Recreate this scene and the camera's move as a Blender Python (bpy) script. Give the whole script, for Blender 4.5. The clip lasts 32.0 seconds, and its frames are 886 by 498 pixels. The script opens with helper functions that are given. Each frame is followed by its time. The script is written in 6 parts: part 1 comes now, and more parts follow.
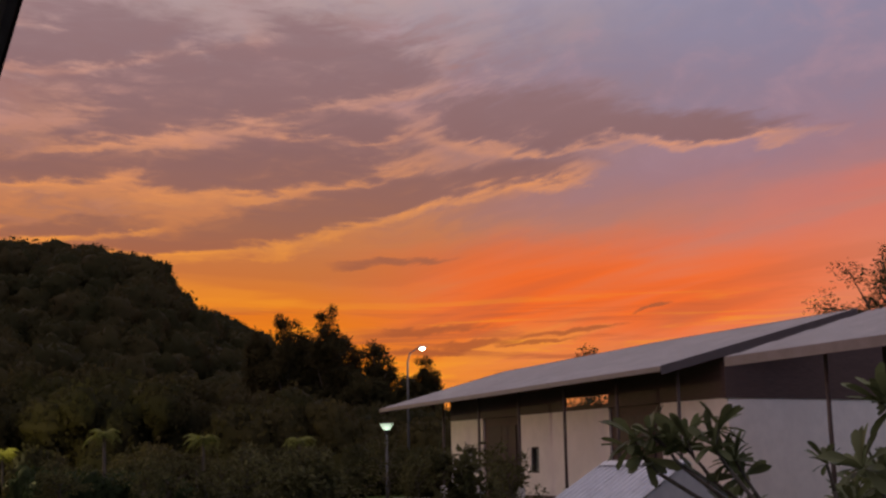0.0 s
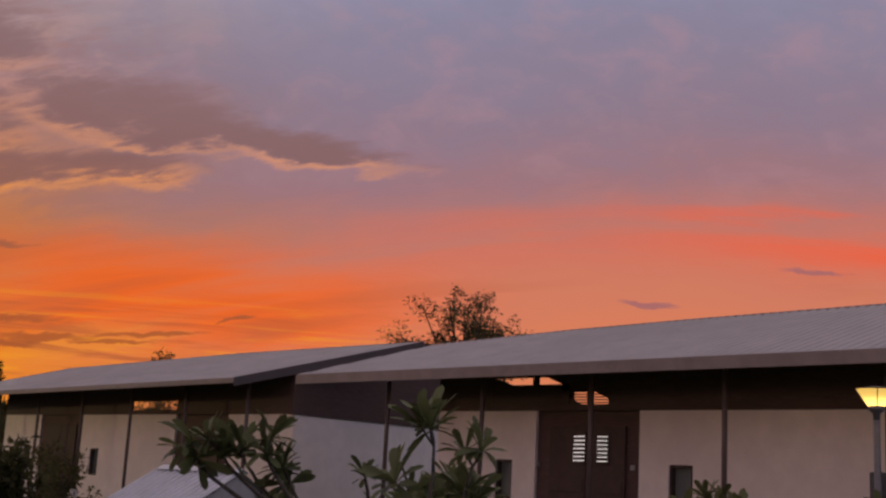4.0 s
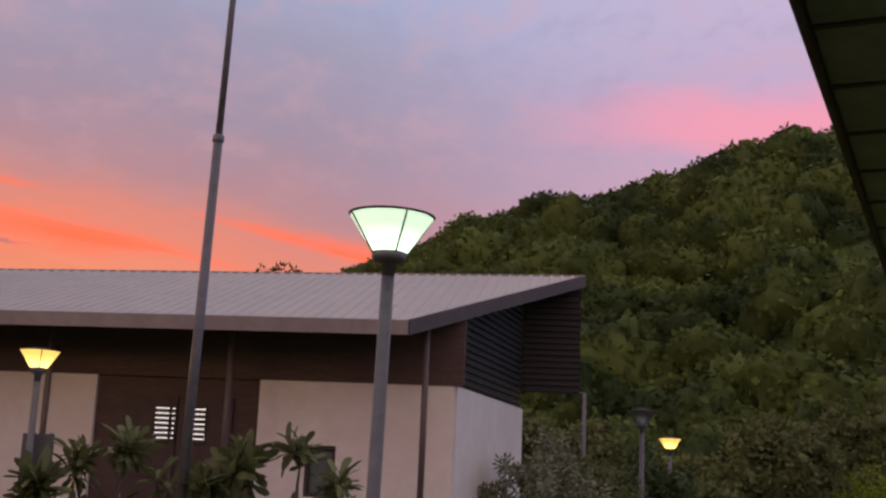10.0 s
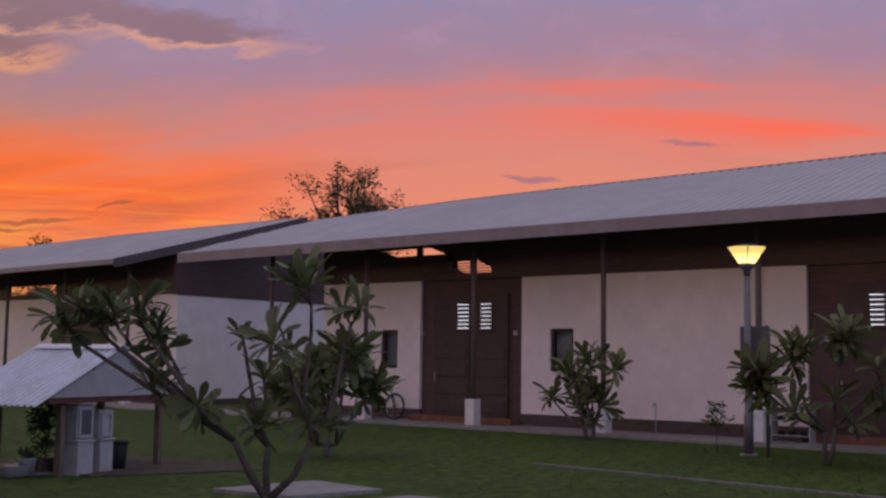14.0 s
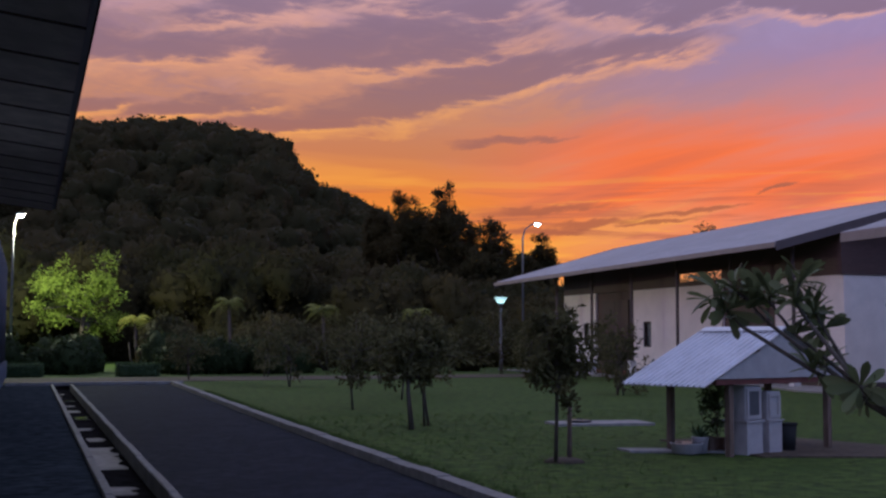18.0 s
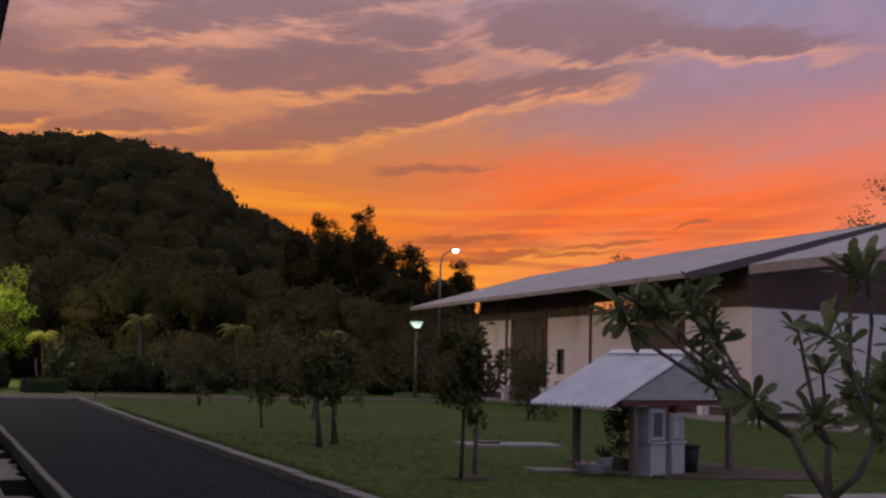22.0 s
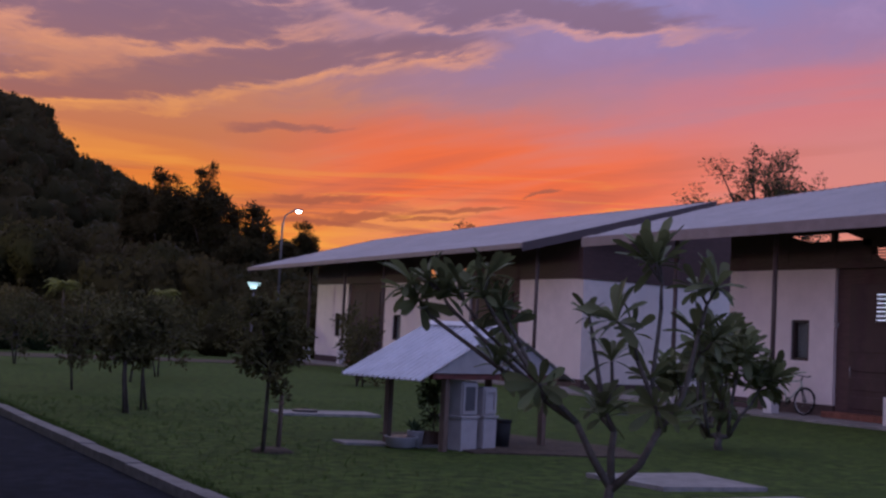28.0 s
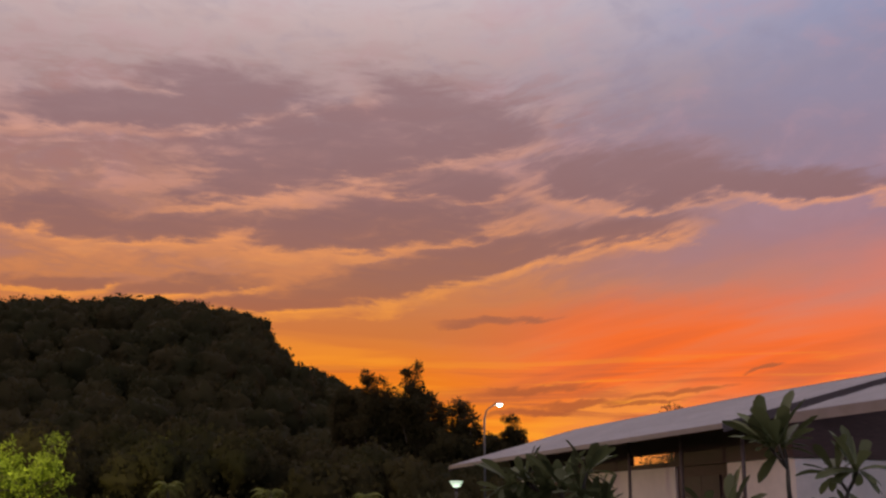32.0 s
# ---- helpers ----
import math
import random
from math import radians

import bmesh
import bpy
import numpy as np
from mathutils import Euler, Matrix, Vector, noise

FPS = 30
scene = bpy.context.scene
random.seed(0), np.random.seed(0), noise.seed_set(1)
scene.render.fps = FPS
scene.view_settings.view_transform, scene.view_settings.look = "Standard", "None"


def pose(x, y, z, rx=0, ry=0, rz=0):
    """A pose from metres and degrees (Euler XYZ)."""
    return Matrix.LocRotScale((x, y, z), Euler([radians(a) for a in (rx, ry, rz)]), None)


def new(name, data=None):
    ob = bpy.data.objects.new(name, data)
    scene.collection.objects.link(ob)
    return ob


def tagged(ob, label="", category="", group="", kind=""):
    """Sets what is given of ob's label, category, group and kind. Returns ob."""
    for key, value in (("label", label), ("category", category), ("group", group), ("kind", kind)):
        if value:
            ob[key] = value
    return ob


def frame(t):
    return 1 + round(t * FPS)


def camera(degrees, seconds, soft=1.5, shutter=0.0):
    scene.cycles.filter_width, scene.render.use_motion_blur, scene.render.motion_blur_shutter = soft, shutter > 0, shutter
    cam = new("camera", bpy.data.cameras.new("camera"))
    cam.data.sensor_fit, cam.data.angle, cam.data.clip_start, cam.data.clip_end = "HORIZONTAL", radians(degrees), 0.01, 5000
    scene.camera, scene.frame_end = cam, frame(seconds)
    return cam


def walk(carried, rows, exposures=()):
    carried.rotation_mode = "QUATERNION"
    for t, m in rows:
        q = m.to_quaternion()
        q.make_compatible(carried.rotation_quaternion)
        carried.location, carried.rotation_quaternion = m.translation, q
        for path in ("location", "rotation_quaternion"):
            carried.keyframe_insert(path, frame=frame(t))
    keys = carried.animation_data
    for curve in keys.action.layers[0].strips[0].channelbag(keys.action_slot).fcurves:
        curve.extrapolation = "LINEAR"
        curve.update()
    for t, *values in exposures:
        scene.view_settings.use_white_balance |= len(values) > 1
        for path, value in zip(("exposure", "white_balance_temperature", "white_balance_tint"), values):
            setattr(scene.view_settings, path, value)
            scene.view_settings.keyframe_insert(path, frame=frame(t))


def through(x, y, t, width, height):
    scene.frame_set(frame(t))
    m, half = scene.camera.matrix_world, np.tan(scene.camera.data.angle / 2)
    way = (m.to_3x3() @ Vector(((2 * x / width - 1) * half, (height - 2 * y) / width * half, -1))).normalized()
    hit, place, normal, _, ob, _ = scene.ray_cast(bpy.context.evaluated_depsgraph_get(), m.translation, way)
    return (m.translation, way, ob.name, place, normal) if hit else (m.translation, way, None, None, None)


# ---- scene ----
cam = camera(41.04, 32.0, soft=2.5)
PATH = [
    (0, pose(0.64, 0.82, 1.80, 100.16, 1.00, -24.93)),
    (0.5, pose(0.66, 0.84, 1.80, 100.11, 0.71, -25.88)),
    (1, pose(0.68, 0.87, 1.79, 100.07, 0.43, -27.48)),
    (1.5, pose(0.73, 0.82, 1.80, 100.03, -0.15, -29.90)),
    (2, pose(0.77, 0.76, 1.80, 100.02, -1.18, -32.82)),
    (2.5, pose(0.72, 0.68, 1.79, 100.14, -1.75, -35.95)),
    (4.5, pose(0.50, 0.49, 1.73, 101.45, -3.00, -48.98)),
    (5, pose(0.53, 0.50, 1.76, 101.69, -2.73, -52.65)),
    (5.5, pose(0.53, 0.51, 1.71, 101.89, -2.65, -56.30)),
    (6, pose(0.52, 0.48, 1.65, 102.05, -2.79, -59.75)),
    (6.5, pose(0.53, 0.48, 1.64, 102.13, -3.01, -62.71)),
    (7, pose(0.51, 0.49, 1.63, 102.27, -3.36, -65.55)),
    (7.5, pose(0.56, 0.50, 1.62, 102.58, -3.60, -68.44)),
    (8, pose(0.60, 0.51, 1.58, 103.04, -3.57, -71.88)),
    (8.5, pose(0.67, 0.53, 1.59, 103.33, -3.29, -75.65)),
    (9, pose(0.73, 0.60, 1.62, 103.22, -2.77, -79.58)),
    (9.5, pose(0.72, 0.65, 1.61, 102.67, -2.46, -82.71)),
    (10, pose(0.72, 0.66, 1.61, 101.55, -2.41, -84.54)),
    (10.5, pose(0.71, 0.67, 1.61, 100.08, -2.54, -84.47)),
    (11, pose(0.64, 0.65, 1.61, 98.46, -2.65, -82.54)),
    (11.5, pose(0.65, 0.62, 1.61, 97.29, -2.68, -78.91)),
    (12, pose(0.66, 0.59, 1.60, 96.61, -2.40, -74.04)),
    (12.5, pose(0.71, 0.55, 1.59, 96.35, -2.05, -68.15)),
    (13, pose(0.76, 0.52, 1.61, 96.12, -1.54, -62.39)),
    (13.5, pose(0.71, 0.50, 1.64, 95.80, -0.94, -56.67)),
    (14, pose(0.65, 0.51, 1.60, 95.38, -0.76, -50.80)),
    (14.5, pose(0.57, 0.46, 1.63, 94.70, -0.79, -46.04)),
    (15, pose(0.59, 0.45, 1.59, 94.18, -0.90, -41.49)),
    (15.5, pose(0.68, 0.48, 1.59, 93.97, -1.17, -37.27)),
    (17.5, pose(0.73, 0.40, 1.57, 94.34, -0.32, -22.32)),
    (18, pose(0.69, 0.41, 1.58, 94.34, -0.09, -19.28)),
    (18.5, pose(0.72, 0.45, 1.58, 94.39, 0.09, -17.45)),
    (19, pose(0.72, 0.44, 1.58, 94.48, -0.05, -16.62)),
    (19.5, pose(0.74, 0.42, 1.56, 94.64, -0.43, -17.14)),
    (20, pose(0.75, 0.38, 1.54, 95.03, -0.79, -18.43)),
    (20.5, pose(0.79, 0.38, 1.52, 95.41, -0.99, -20.00)),
    (21, pose(0.79, 0.39, 1.49, 95.68, -1.07, -21.56)),
    (21.5, pose(0.79, 0.37, 1.46, 95.81, -1.13, -22.70)),
    (22, pose(0.78, 0.35, 1.43, 95.70, -1.42, -23.29)),
    (22.5, pose(0.76, 0.34, 1.42, 95.99, -1.78, -23.44)),
    (23, pose(0.77, 0.33, 1.44, 96.56, -2.16, -23.32)),
    (23.5, pose(0.79, 0.41, 1.47, 97.00, -2.43, -23.35)),
    (24, pose(0.83, 0.40, 1.50, 96.92, -2.43, -23.55)),
    (24.5, pose(0.85, 0.39, 1.51, 96.35, -2.26, -24.44)),
    (25, pose(0.92, 0.42, 1.52, 95.82, -2.22, -25.63)),
    (25.5, pose(1.00, 0.44, 1.54, 95.19, -2.14, -27.28)),
    (26, pose(1.07, 0.42, 1.55, 94.53, -2.40, -28.53)),
    (26.5, pose(1.17, 0.39, 1.54, 93.70, -2.76, -29.46)),
    (28.5, pose(1.66, 0.66, 1.56, 94.63, -2.84, -30.78)),
    (29, pose(1.98, 0.66, 1.58, 95.57, -2.72, -30.07)),
    (29.5, pose(2.22, 0.73, 1.64, 96.10, -2.39, -28.98)),
    (30, pose(2.33, 0.79, 1.66, 97.02, -1.69, -27.39)),
    (30.5, pose(2.45, 0.84, 1.68, 98.41, -0.90, -25.38)),
    (31, pose(2.55, 0.91, 1.68, 100.25, -0.46, -23.01)),
    (31.5, pose(2.58, 0.94, 1.68, 101.96, -0.34, -20.99)),
    (32, pose(2.59, 0.97, 1.68, 103.04, -0.09, -19.95)),
]
# seconds, stops, white balance
EXPOSURE = [(0, -0.1, 6500, 10), (2, -0.2, 6800, 13), (6, -0.22, 6500, 10), (9, 0.15, 6500, 8), (11, 0.5, 6700, 6), (12, 0.55, 6700, 7), (13, 0.42, 6400, 8), (14.5, 0.05, 5050, 10),
            (15.5, 0.05, 4600, 10), (18, 0.15, 4650, 11), (19, 0.2, 5700, 10), (20, 0.15, 5350, 10), (21, 0.1, 6000, 10), (23, 0.08, 5700, 10), (24, 0.08, 6500, 10), (25, 0.05, 4950, 14), (26, 0.0, 4750, 24),
            (28.5, 0.0, 4850, 22), (29, 0.0, 5150, 20), (30, 0.0, 4850, 22), (30.6, 0.0, 5900, 10), (32, 0.0, 6500, 10)]
walk(cam, PATH, EXPOSURE)

# ---- light: dusk sky after sunset ----
def lin(r, g, b):
    f = lambda c: c / 12.92 if c <= 0.04045 else ((c + 0.055) / 1.055) ** 2.4
    return (f(r / 255), f(g / 255), f(b / 255), 1.0)


class Net:
    """Small helper to wire shader nodes."""

    def __init__(self, tree):
        self.t = tree

    def node(self, kind, **kw):
        n = self.t.nodes.new(kind)
        for k, v in kw.items():
            if k == "op":
                n.operation = v
            elif k == "blend":
                n.blend_type = v
        return n

    def put(self, sock, v):
        if isinstance(v, bpy.types.NodeSocket):
            self.t.links.new(v, sock)
        else:
            sock.default_value = v

    def math(self, op, a, b=0.0, c=0.0, clamp=False):
        n = self.node("ShaderNodeMath", op=op)
        n.use_clamp = clamp
        for s, v in zip(n.inputs, (a, b, c)):
            self.put(s, v)
        return n.outputs[0]

    def smooth(self, v, lo, hi, a=0.0, b=1.0):
        n = self.node("ShaderNodeMapRange")
        n.interpolation_type = "SMOOTHSTEP"
        for s, x in zip(n.inputs, (v, lo, hi, a, b)):
            self.put(s, x)
        return n.outputs[0]

    def noise(self, vec, scale, detail=4.0, rough=0.55, distort=0.0):
        n = self.node("ShaderNodeTexNoise")
        self.put(n.inputs["Vector"], vec)
        n.inputs["Scale"].default_value = scale
        n.inputs["Detail"].default_value = detail
        n.inputs["Roughness"].default_value = rough
        n.inputs["Distortion"].default_value = distort
        return n.outputs["Fac"]

    def ramp(self, v, stops):
        n = self.node("ShaderNodeValToRGB")
        e = n.color_ramp.elements
        while len(e) < len(stops):
            e.new(0.5)
        for el, (p, c) in zip(e, stops):
            el.position, el.color = p, c
        self.put(n.inputs[0], v)
        return n.outputs[0]

    def mix(self, f, a, b, blend="MIX"):
        n = self.node("ShaderNodeMixRGB", blend=blend)
        for s, v in zip(n.inputs, (f, a, b)):
            self.put(s, v)
        return n.outputs[0]

    def xyz(self, x, y, z):
        n = self.node("ShaderNodeCombineXYZ")
        for s, v in zip(n.inputs, (x, y, z)):
            self.put(s, v)
        return n.outputs[0]


world = bpy.data.worlds.new("dusk_sky")
scene.world = world
world.use_nodes = True
wt = world.node_tree
wt.nodes.clear()
N = Net(wt)
coord = N.node("ShaderNodeTexCoord").outputs["Generated"]
sep = N.node("ShaderNodeSeparateXYZ")
wt.links.new(coord, sep.inputs[0])
DEG = 57.29578
az = N.math("MULTIPLY", N.math("ARCTAN2", sep.outputs[0], sep.outputs[1]), DEG)
el = N.math("MULTIPLY", N.math("ARCSINE", sep.outputs[2]), DEG)
# streaks lie along an arch: rising towards the middle of the view, then falling beyond it
off = N.math("MINIMUM", N.math("ABSOLUTE", N.math("SUBTRACT", az, 57.0)), 34.0)
arch = N.math("ADD", el, N.math("MULTIPLY", N.math("MULTIPLY", off, off), 0.0043))
def field(sa, se, seed, detail=6.0, rough=0.6, distort=0.0, height=arch):
    return N.math("SUBTRACT", N.noise(N.xyz(N.math("MULTIPLY", az, sa), N.math("MULTIPLY", height, se), seed), 1.0, detail, rough, distort), 0.5)
w1, w2 = field(0.13, 0.36, 0.0, 5.0), field(0.15, 0.42, 7.3, 5.0)
fine = field(0.26, 0.8, 3.1, 7.0, 0.6, 0.5)
wisp = field(0.42, 1.9, 9.0, 7.0, 0.6, 0.8)
azw = N.math("ADD", az, N.math("MULTIPLY", w1, 4.2))
elw = N.math("ADD", N.math("ADD", el, N.math("MULTIPLY", w2, 2.2)), N.math("MULTIPLY", fine, 1.0))
archw = N.math("ADD", arch, N.math("ADD", N.math("MULTIPLY", w2, 2.4), N.math("MULTIPLY", fine, 1.0)))
streak = N.math("ADD", field(0.05, 0.62, 1.7, 4.0, 0.5, 0.4), 0.5)
mottle = N.math("ADD", field(0.3, 0.5, 5.5, 6.0, 0.6, 0.3, el), 0.5)

# clear sky: colours by height, on the sunset side, beside it and behind the camera
h = N.math("DIVIDE", el, 90.0, clamp=True)
ha = N.math("DIVIDE", archw, 90.0, clamp=True)
ZEN = (0.5, 0.42, 0.42, 1.0)
sunset = N.ramp(h, [(0.0, lin(250, 160, 30)), (0.05, lin(248, 138, 18)), (0.08, lin(234, 124, 36)), (0.1, lin(214, 126, 62)),
                    (0.13, lin(190, 124, 88)), (0.165, lin(166, 120, 106)), (0.205, lin(156, 122, 122)), (0.235, lin(176, 149, 149)), (0.265, lin(198, 175, 175)), (0.3, lin(208, 198, 208)),
                    (0.55, ZEN), (1.0, ZEN)])
beside = N.ramp(ha, [(0.0, lin(230, 140, 90)), (0.09, lin(228, 134, 100)), (0.12, lin(216, 130, 108)), (0.142, lin(196, 128, 118)), (0.165, lin(168, 126, 134)),
                     (0.2, lin(150, 131, 150)), (0.25, lin(147, 141, 166)), (0.29, lin(150, 156, 188)), (0.36, lin(166, 168, 196)),
                     (0.55, ZEN), (1.0, ZEN)])
behind = N.ramp(h, [(0.0, lin(206, 150, 150)), (0.13, lin(196, 150, 164)), (0.2, lin(178, 152, 184)), (0.34, lin(178, 176, 206)), (0.55, ZEN), (1.0, ZEN)])
afterglow = N.ramp(h, [(0.0, lin(244, 192, 178)), (0.2, lin(230, 188, 192)), (0.34, lin(200, 184, 206)), (0.55, ZEN), (1.0, ZEN)])
far_side = N.ramp(h, [(0.0, lin(140, 162, 206)), (0.2, lin(162, 180, 224)), (0.34, lin(172, 184, 218)), (0.55, ZEN), (1.0, ZEN)])
sky = N.mix(N.smooth(N.math("ADD", az, N.math("MULTIPLY", w1, 14.0)), 17.0, 44.0), sunset, beside)
sky = N.mix(N.smooth(az, 76.0, 102.0), sky, behind)
sky = N.mix(N.smooth(az, 128.0, 155.0), sky, far_side)
sky = N.mix(N.smooth(az, -10.0, -60.0), sky, afterglow)
sky = N.mix(N.smooth(az, -122.0, -150.0), sky, far_side)
# mottled thin haze in the upper sky
sky = N.mix(N.math("MULTIPLY", N.smooth(mottle, 0.45, 0.72), N.smooth(el, 11.0, 17.0, 0.0, 0.28)), sky, lin(196, 150, 158))
sky = N.mix(N.math("MULTIPLY", N.smooth(mottle, 0.5, 0.28), N.smooth(el, 11.0, 17.0, 0.0, 0.25)), sky, lin(140, 132, 156))
# glowing red bands low over the roofs and thin bright streaks by the sunset
band = N.math("MULTIPLY", N.math("MULTIPLY", N.smooth(archw, 9.6, 11.8), N.smooth(archw, 14.4, 12.6)), N.math("MULTIPLY", N.smooth(az, 50.0, 68.0, 0.25, 1.0), N.smooth(az, 92.0, 78.0)))
sky = N.mix(N.math("MULTIPLY", N.math("MULTIPLY", band, N.smooth(az, 34.0, 48.0)), N.smooth(streak, 0.4, 0.56, 0.12, 0.95)), sky, lin(250, 106, 72))
band2 = N.math("MULTIPLY", N.math("MULTIPLY", N.smooth(elw, 4.0, 7.0), N.smooth(elw, 11.5, 8.5)), N.math("MULTIPLY", N.smooth(az, 18.0, 30.0), N.smooth(az, 50.0, 36.0)))
sky = N.mix(N.math("MULTIPLY", band2, N.smooth(streak, 0.36, 0.58, 0.35, 0.85)), sky, lin(255, 106, 28))
pink = N.math("MULTIPLY", N.math("MULTIPLY", N.smooth(elw, 15.6, 17.4), N.smooth(elw, 20.0, 18.0)), N.math("MULTIPLY", N.smooth(az, 86.0, 98.0), N.smooth(az, 125.0, 106.0)))
sky = N.mix(N.math("MULTIPLY", pink, 0.6), sky, lin(240, 140, 158))
low = N.smooth(el, 12.0, 6.0)
sky = N.mix(N.math("MULTIPLY", N.math("MULTIPLY", N.smooth(streak, 0.52, 0.66), low), 0.45), sky, lin(184, 98, 66))
sky = N.mix(N.math("MULTIPLY", N.math("MULTIPLY", N.smooth(streak, 0.47, 0.36), N.math("MULTIPLY", N.smooth(el, 11.5, 7.0), N.smooth(az, 40.0, 26.0))), 0.4), sky, lin(255, 160, 44))

thin = field(0.11, 1.9, 21.0, 5.0, 0.6, 0.6, el)
strip = N.math("MULTIPLY", N.math("MULTIPLY", N.smooth(el, 2.5, 4.0), N.smooth(el, 9.0, 5.5)), N.smooth(az, 52.0, 36.0))
sky = N.mix(N.math("MULTIPLY", strip, N.smooth(thin, 0.02, 0.16, 0.0, 0.6)), sky, lin(178, 92, 60))
sky = N.mix(N.math("MULTIPLY", strip, N.smooth(thin, -0.03, -0.16, 0.0, 0.6)), sky, lin(255, 164, 44))

# broken high cloud over the sunset side: peach gaps between mauve sheets
veil = N.math("MULTIPLY", N.math("MULTIPLY", N.smooth(el, 9.5, 13.0), N.smooth(el, 23.5, 18.5, 0.15, 1.0)), N.smooth(az, 36.0, 20.0))
gapc = N.ramp(N.smooth(el, 9.0, 22.0), [(0.0, lin(236, 142, 66)), (0.35, lin(216, 144, 110)), (0.7, lin(220, 160, 144)), (1.0, lin(196, 166, 166))])
sheet = N.math("ADD", fine, N.math("ADD", N.math("MULTIPLY", w1, 0.7), N.math("MULTIPLY", wisp, 0.6)))
sky = N.mix(N.math("MULTIPLY", veil, N.smooth(sheet, 0.06, -0.2, 0.05, 0.5)), sky, gapc)
sky = N.mix(N.math("MULTIPLY", veil, N.smooth(sheet, -0.06, 0.2, 0.0, 0.6)), sky, lin(166, 118, 112))

# clouds: centre azimuth and height, half width, half thickness, tilt
CLOUDS = [(29.4, 16.3, 5.6, 1.5, -2), (36.4, 15.8, 6.4, 0.62, -3), (28.5, 13.7, 4.3, 0.75, 6), (21.8, 12.5, 7.6, 0.8, 13), (15.9, 11.1, 5.0, 1.0, 8),
          (16.0, 14.1, 8.4, 1.5, 5), (20.3, 16.2, 3.6, 0.8, -3), (15.2, 18.0, 9.0, 1.9, 8), (20.4, 19.6, 5.0, 1.4, -16), (10.6, 16.4, 4.6, 1.0, 14),
          (1.8, 14.0, 3.6, 1.1, -5), (7.3, 13.8, 4.4, 0.9, 5), (4.1, 19.0, 9.0, 1.0, 4), (9.8, 20.2, 5.4, 1.2, -4), (1.5, 11.1, 3.6, 0.36, 3),
          (7.5, 11.0, 3.6, 0.44, 5), (11.6, 10.2, 3.9, 0.55, 3), (22.6, 9.4, 3.0, 0.22, 2), (35.1, 6.9, 0.9, 0.14, 5),
          (24.2, 6.3, 3.3, 0.25, 5), (31.2, 6.1, 2.6, 0.18, 3), (26.9, 5.6, 2.6, 0.24, 5), (23.9, 5.0, 2.2, 0.22, 4), (29.8, 5.5, 1.6, 0.16, 3),
          (54.5, 8.8, 1.3, 0.2, -3), (62.7, 10.3, 1.5, 0.14, -4)]


def cloud_reach(up, which):
    """How deep a place of the sky lies in the clouds, looked up that many degrees higher."""
    p = N.xyz(azw, N.math("ADD", elw, up), 0.0)
    near = None
    for ca, ce, ra, re, tilt in which:
        m = N.node("ShaderNodeMapping")
        m.vector_type = "TEXTURE"
        N.put(m.inputs["Vector"], p)
        m.inputs["Location"].default_value = (ca, ce, 0)
        m.inputs["Rotation"].default_value = (0, 0, radians(tilt))
        m.inputs["Scale"].default_value = (ra, re, 1)
        d = N.node("ShaderNodeVectorMath", op="DOT_PRODUCT")
        N.put(d.inputs[0], m.outputs[0])
        N.put(d.inputs[1], m.outputs[0])
        near = d.outputs["Value"] if near is None else N.math("SMOOTH_MIN", near, d.outputs["Value"], 0.25)
    return N.math("SUBTRACT", N.math("ADD", N.math("MULTIPLY", fine, 1.7), N.math("MULTIPLY", wisp, 1.5)), N.math("SUBTRACT", near, 1.0))


dens, above = cloud_reach(0.0, CLOUDS), cloud_reach(0.34, CLOUDS[:17])
lit = N.ramp(N.smooth(el, 6.0, 22.0), [(0.0, lin(255, 160, 40)), (0.45, lin(248, 160, 96)), (0.7, lin(230, 160, 126)), (1.0, lin(206, 158, 148))])
body = N.ramp(N.smooth(el, 5.0, 22.0), [(0.0, lin(176, 92, 52)), (0.3, lin(156, 104, 86)), (0.6, lin(141, 103, 101)), (1.0, lin(148, 118, 122))])
body = N.mix(N.smooth(az, 40.0, 52.0), body, lin(170, 110, 114))
mass = N.smooth(dens, -0.6, 0.85)
rim = N.math("MULTIPLY", N.math("SUBTRACT", N.smooth(above, -0.6, 0.5), N.smooth(dens, -0.3, 0.6), clamp=True), N.smooth(az, 50.0, 44.0))
sky = N.mix(N.math("MULTIPLY", mass, 0.84), sky, body)
sky = N.mix(N.math("MULTIPLY", rim, N.smooth(wisp, -0.2, 0.15, 0.78, 0.35)), sky, lit)
# under the horizon
sky = N.mix(N.smooth(el, -0.2, -3.0), sky, lin(70, 60, 55))
bg = N.node("ShaderNodeBackground")
wt.links.new(sky, bg.inputs["Color"])
bg.inputs["Strength"].default_value = 1.0
wt.links.new(bg.outputs[0], N.node("ShaderNodeOutputWorld").inputs[0])

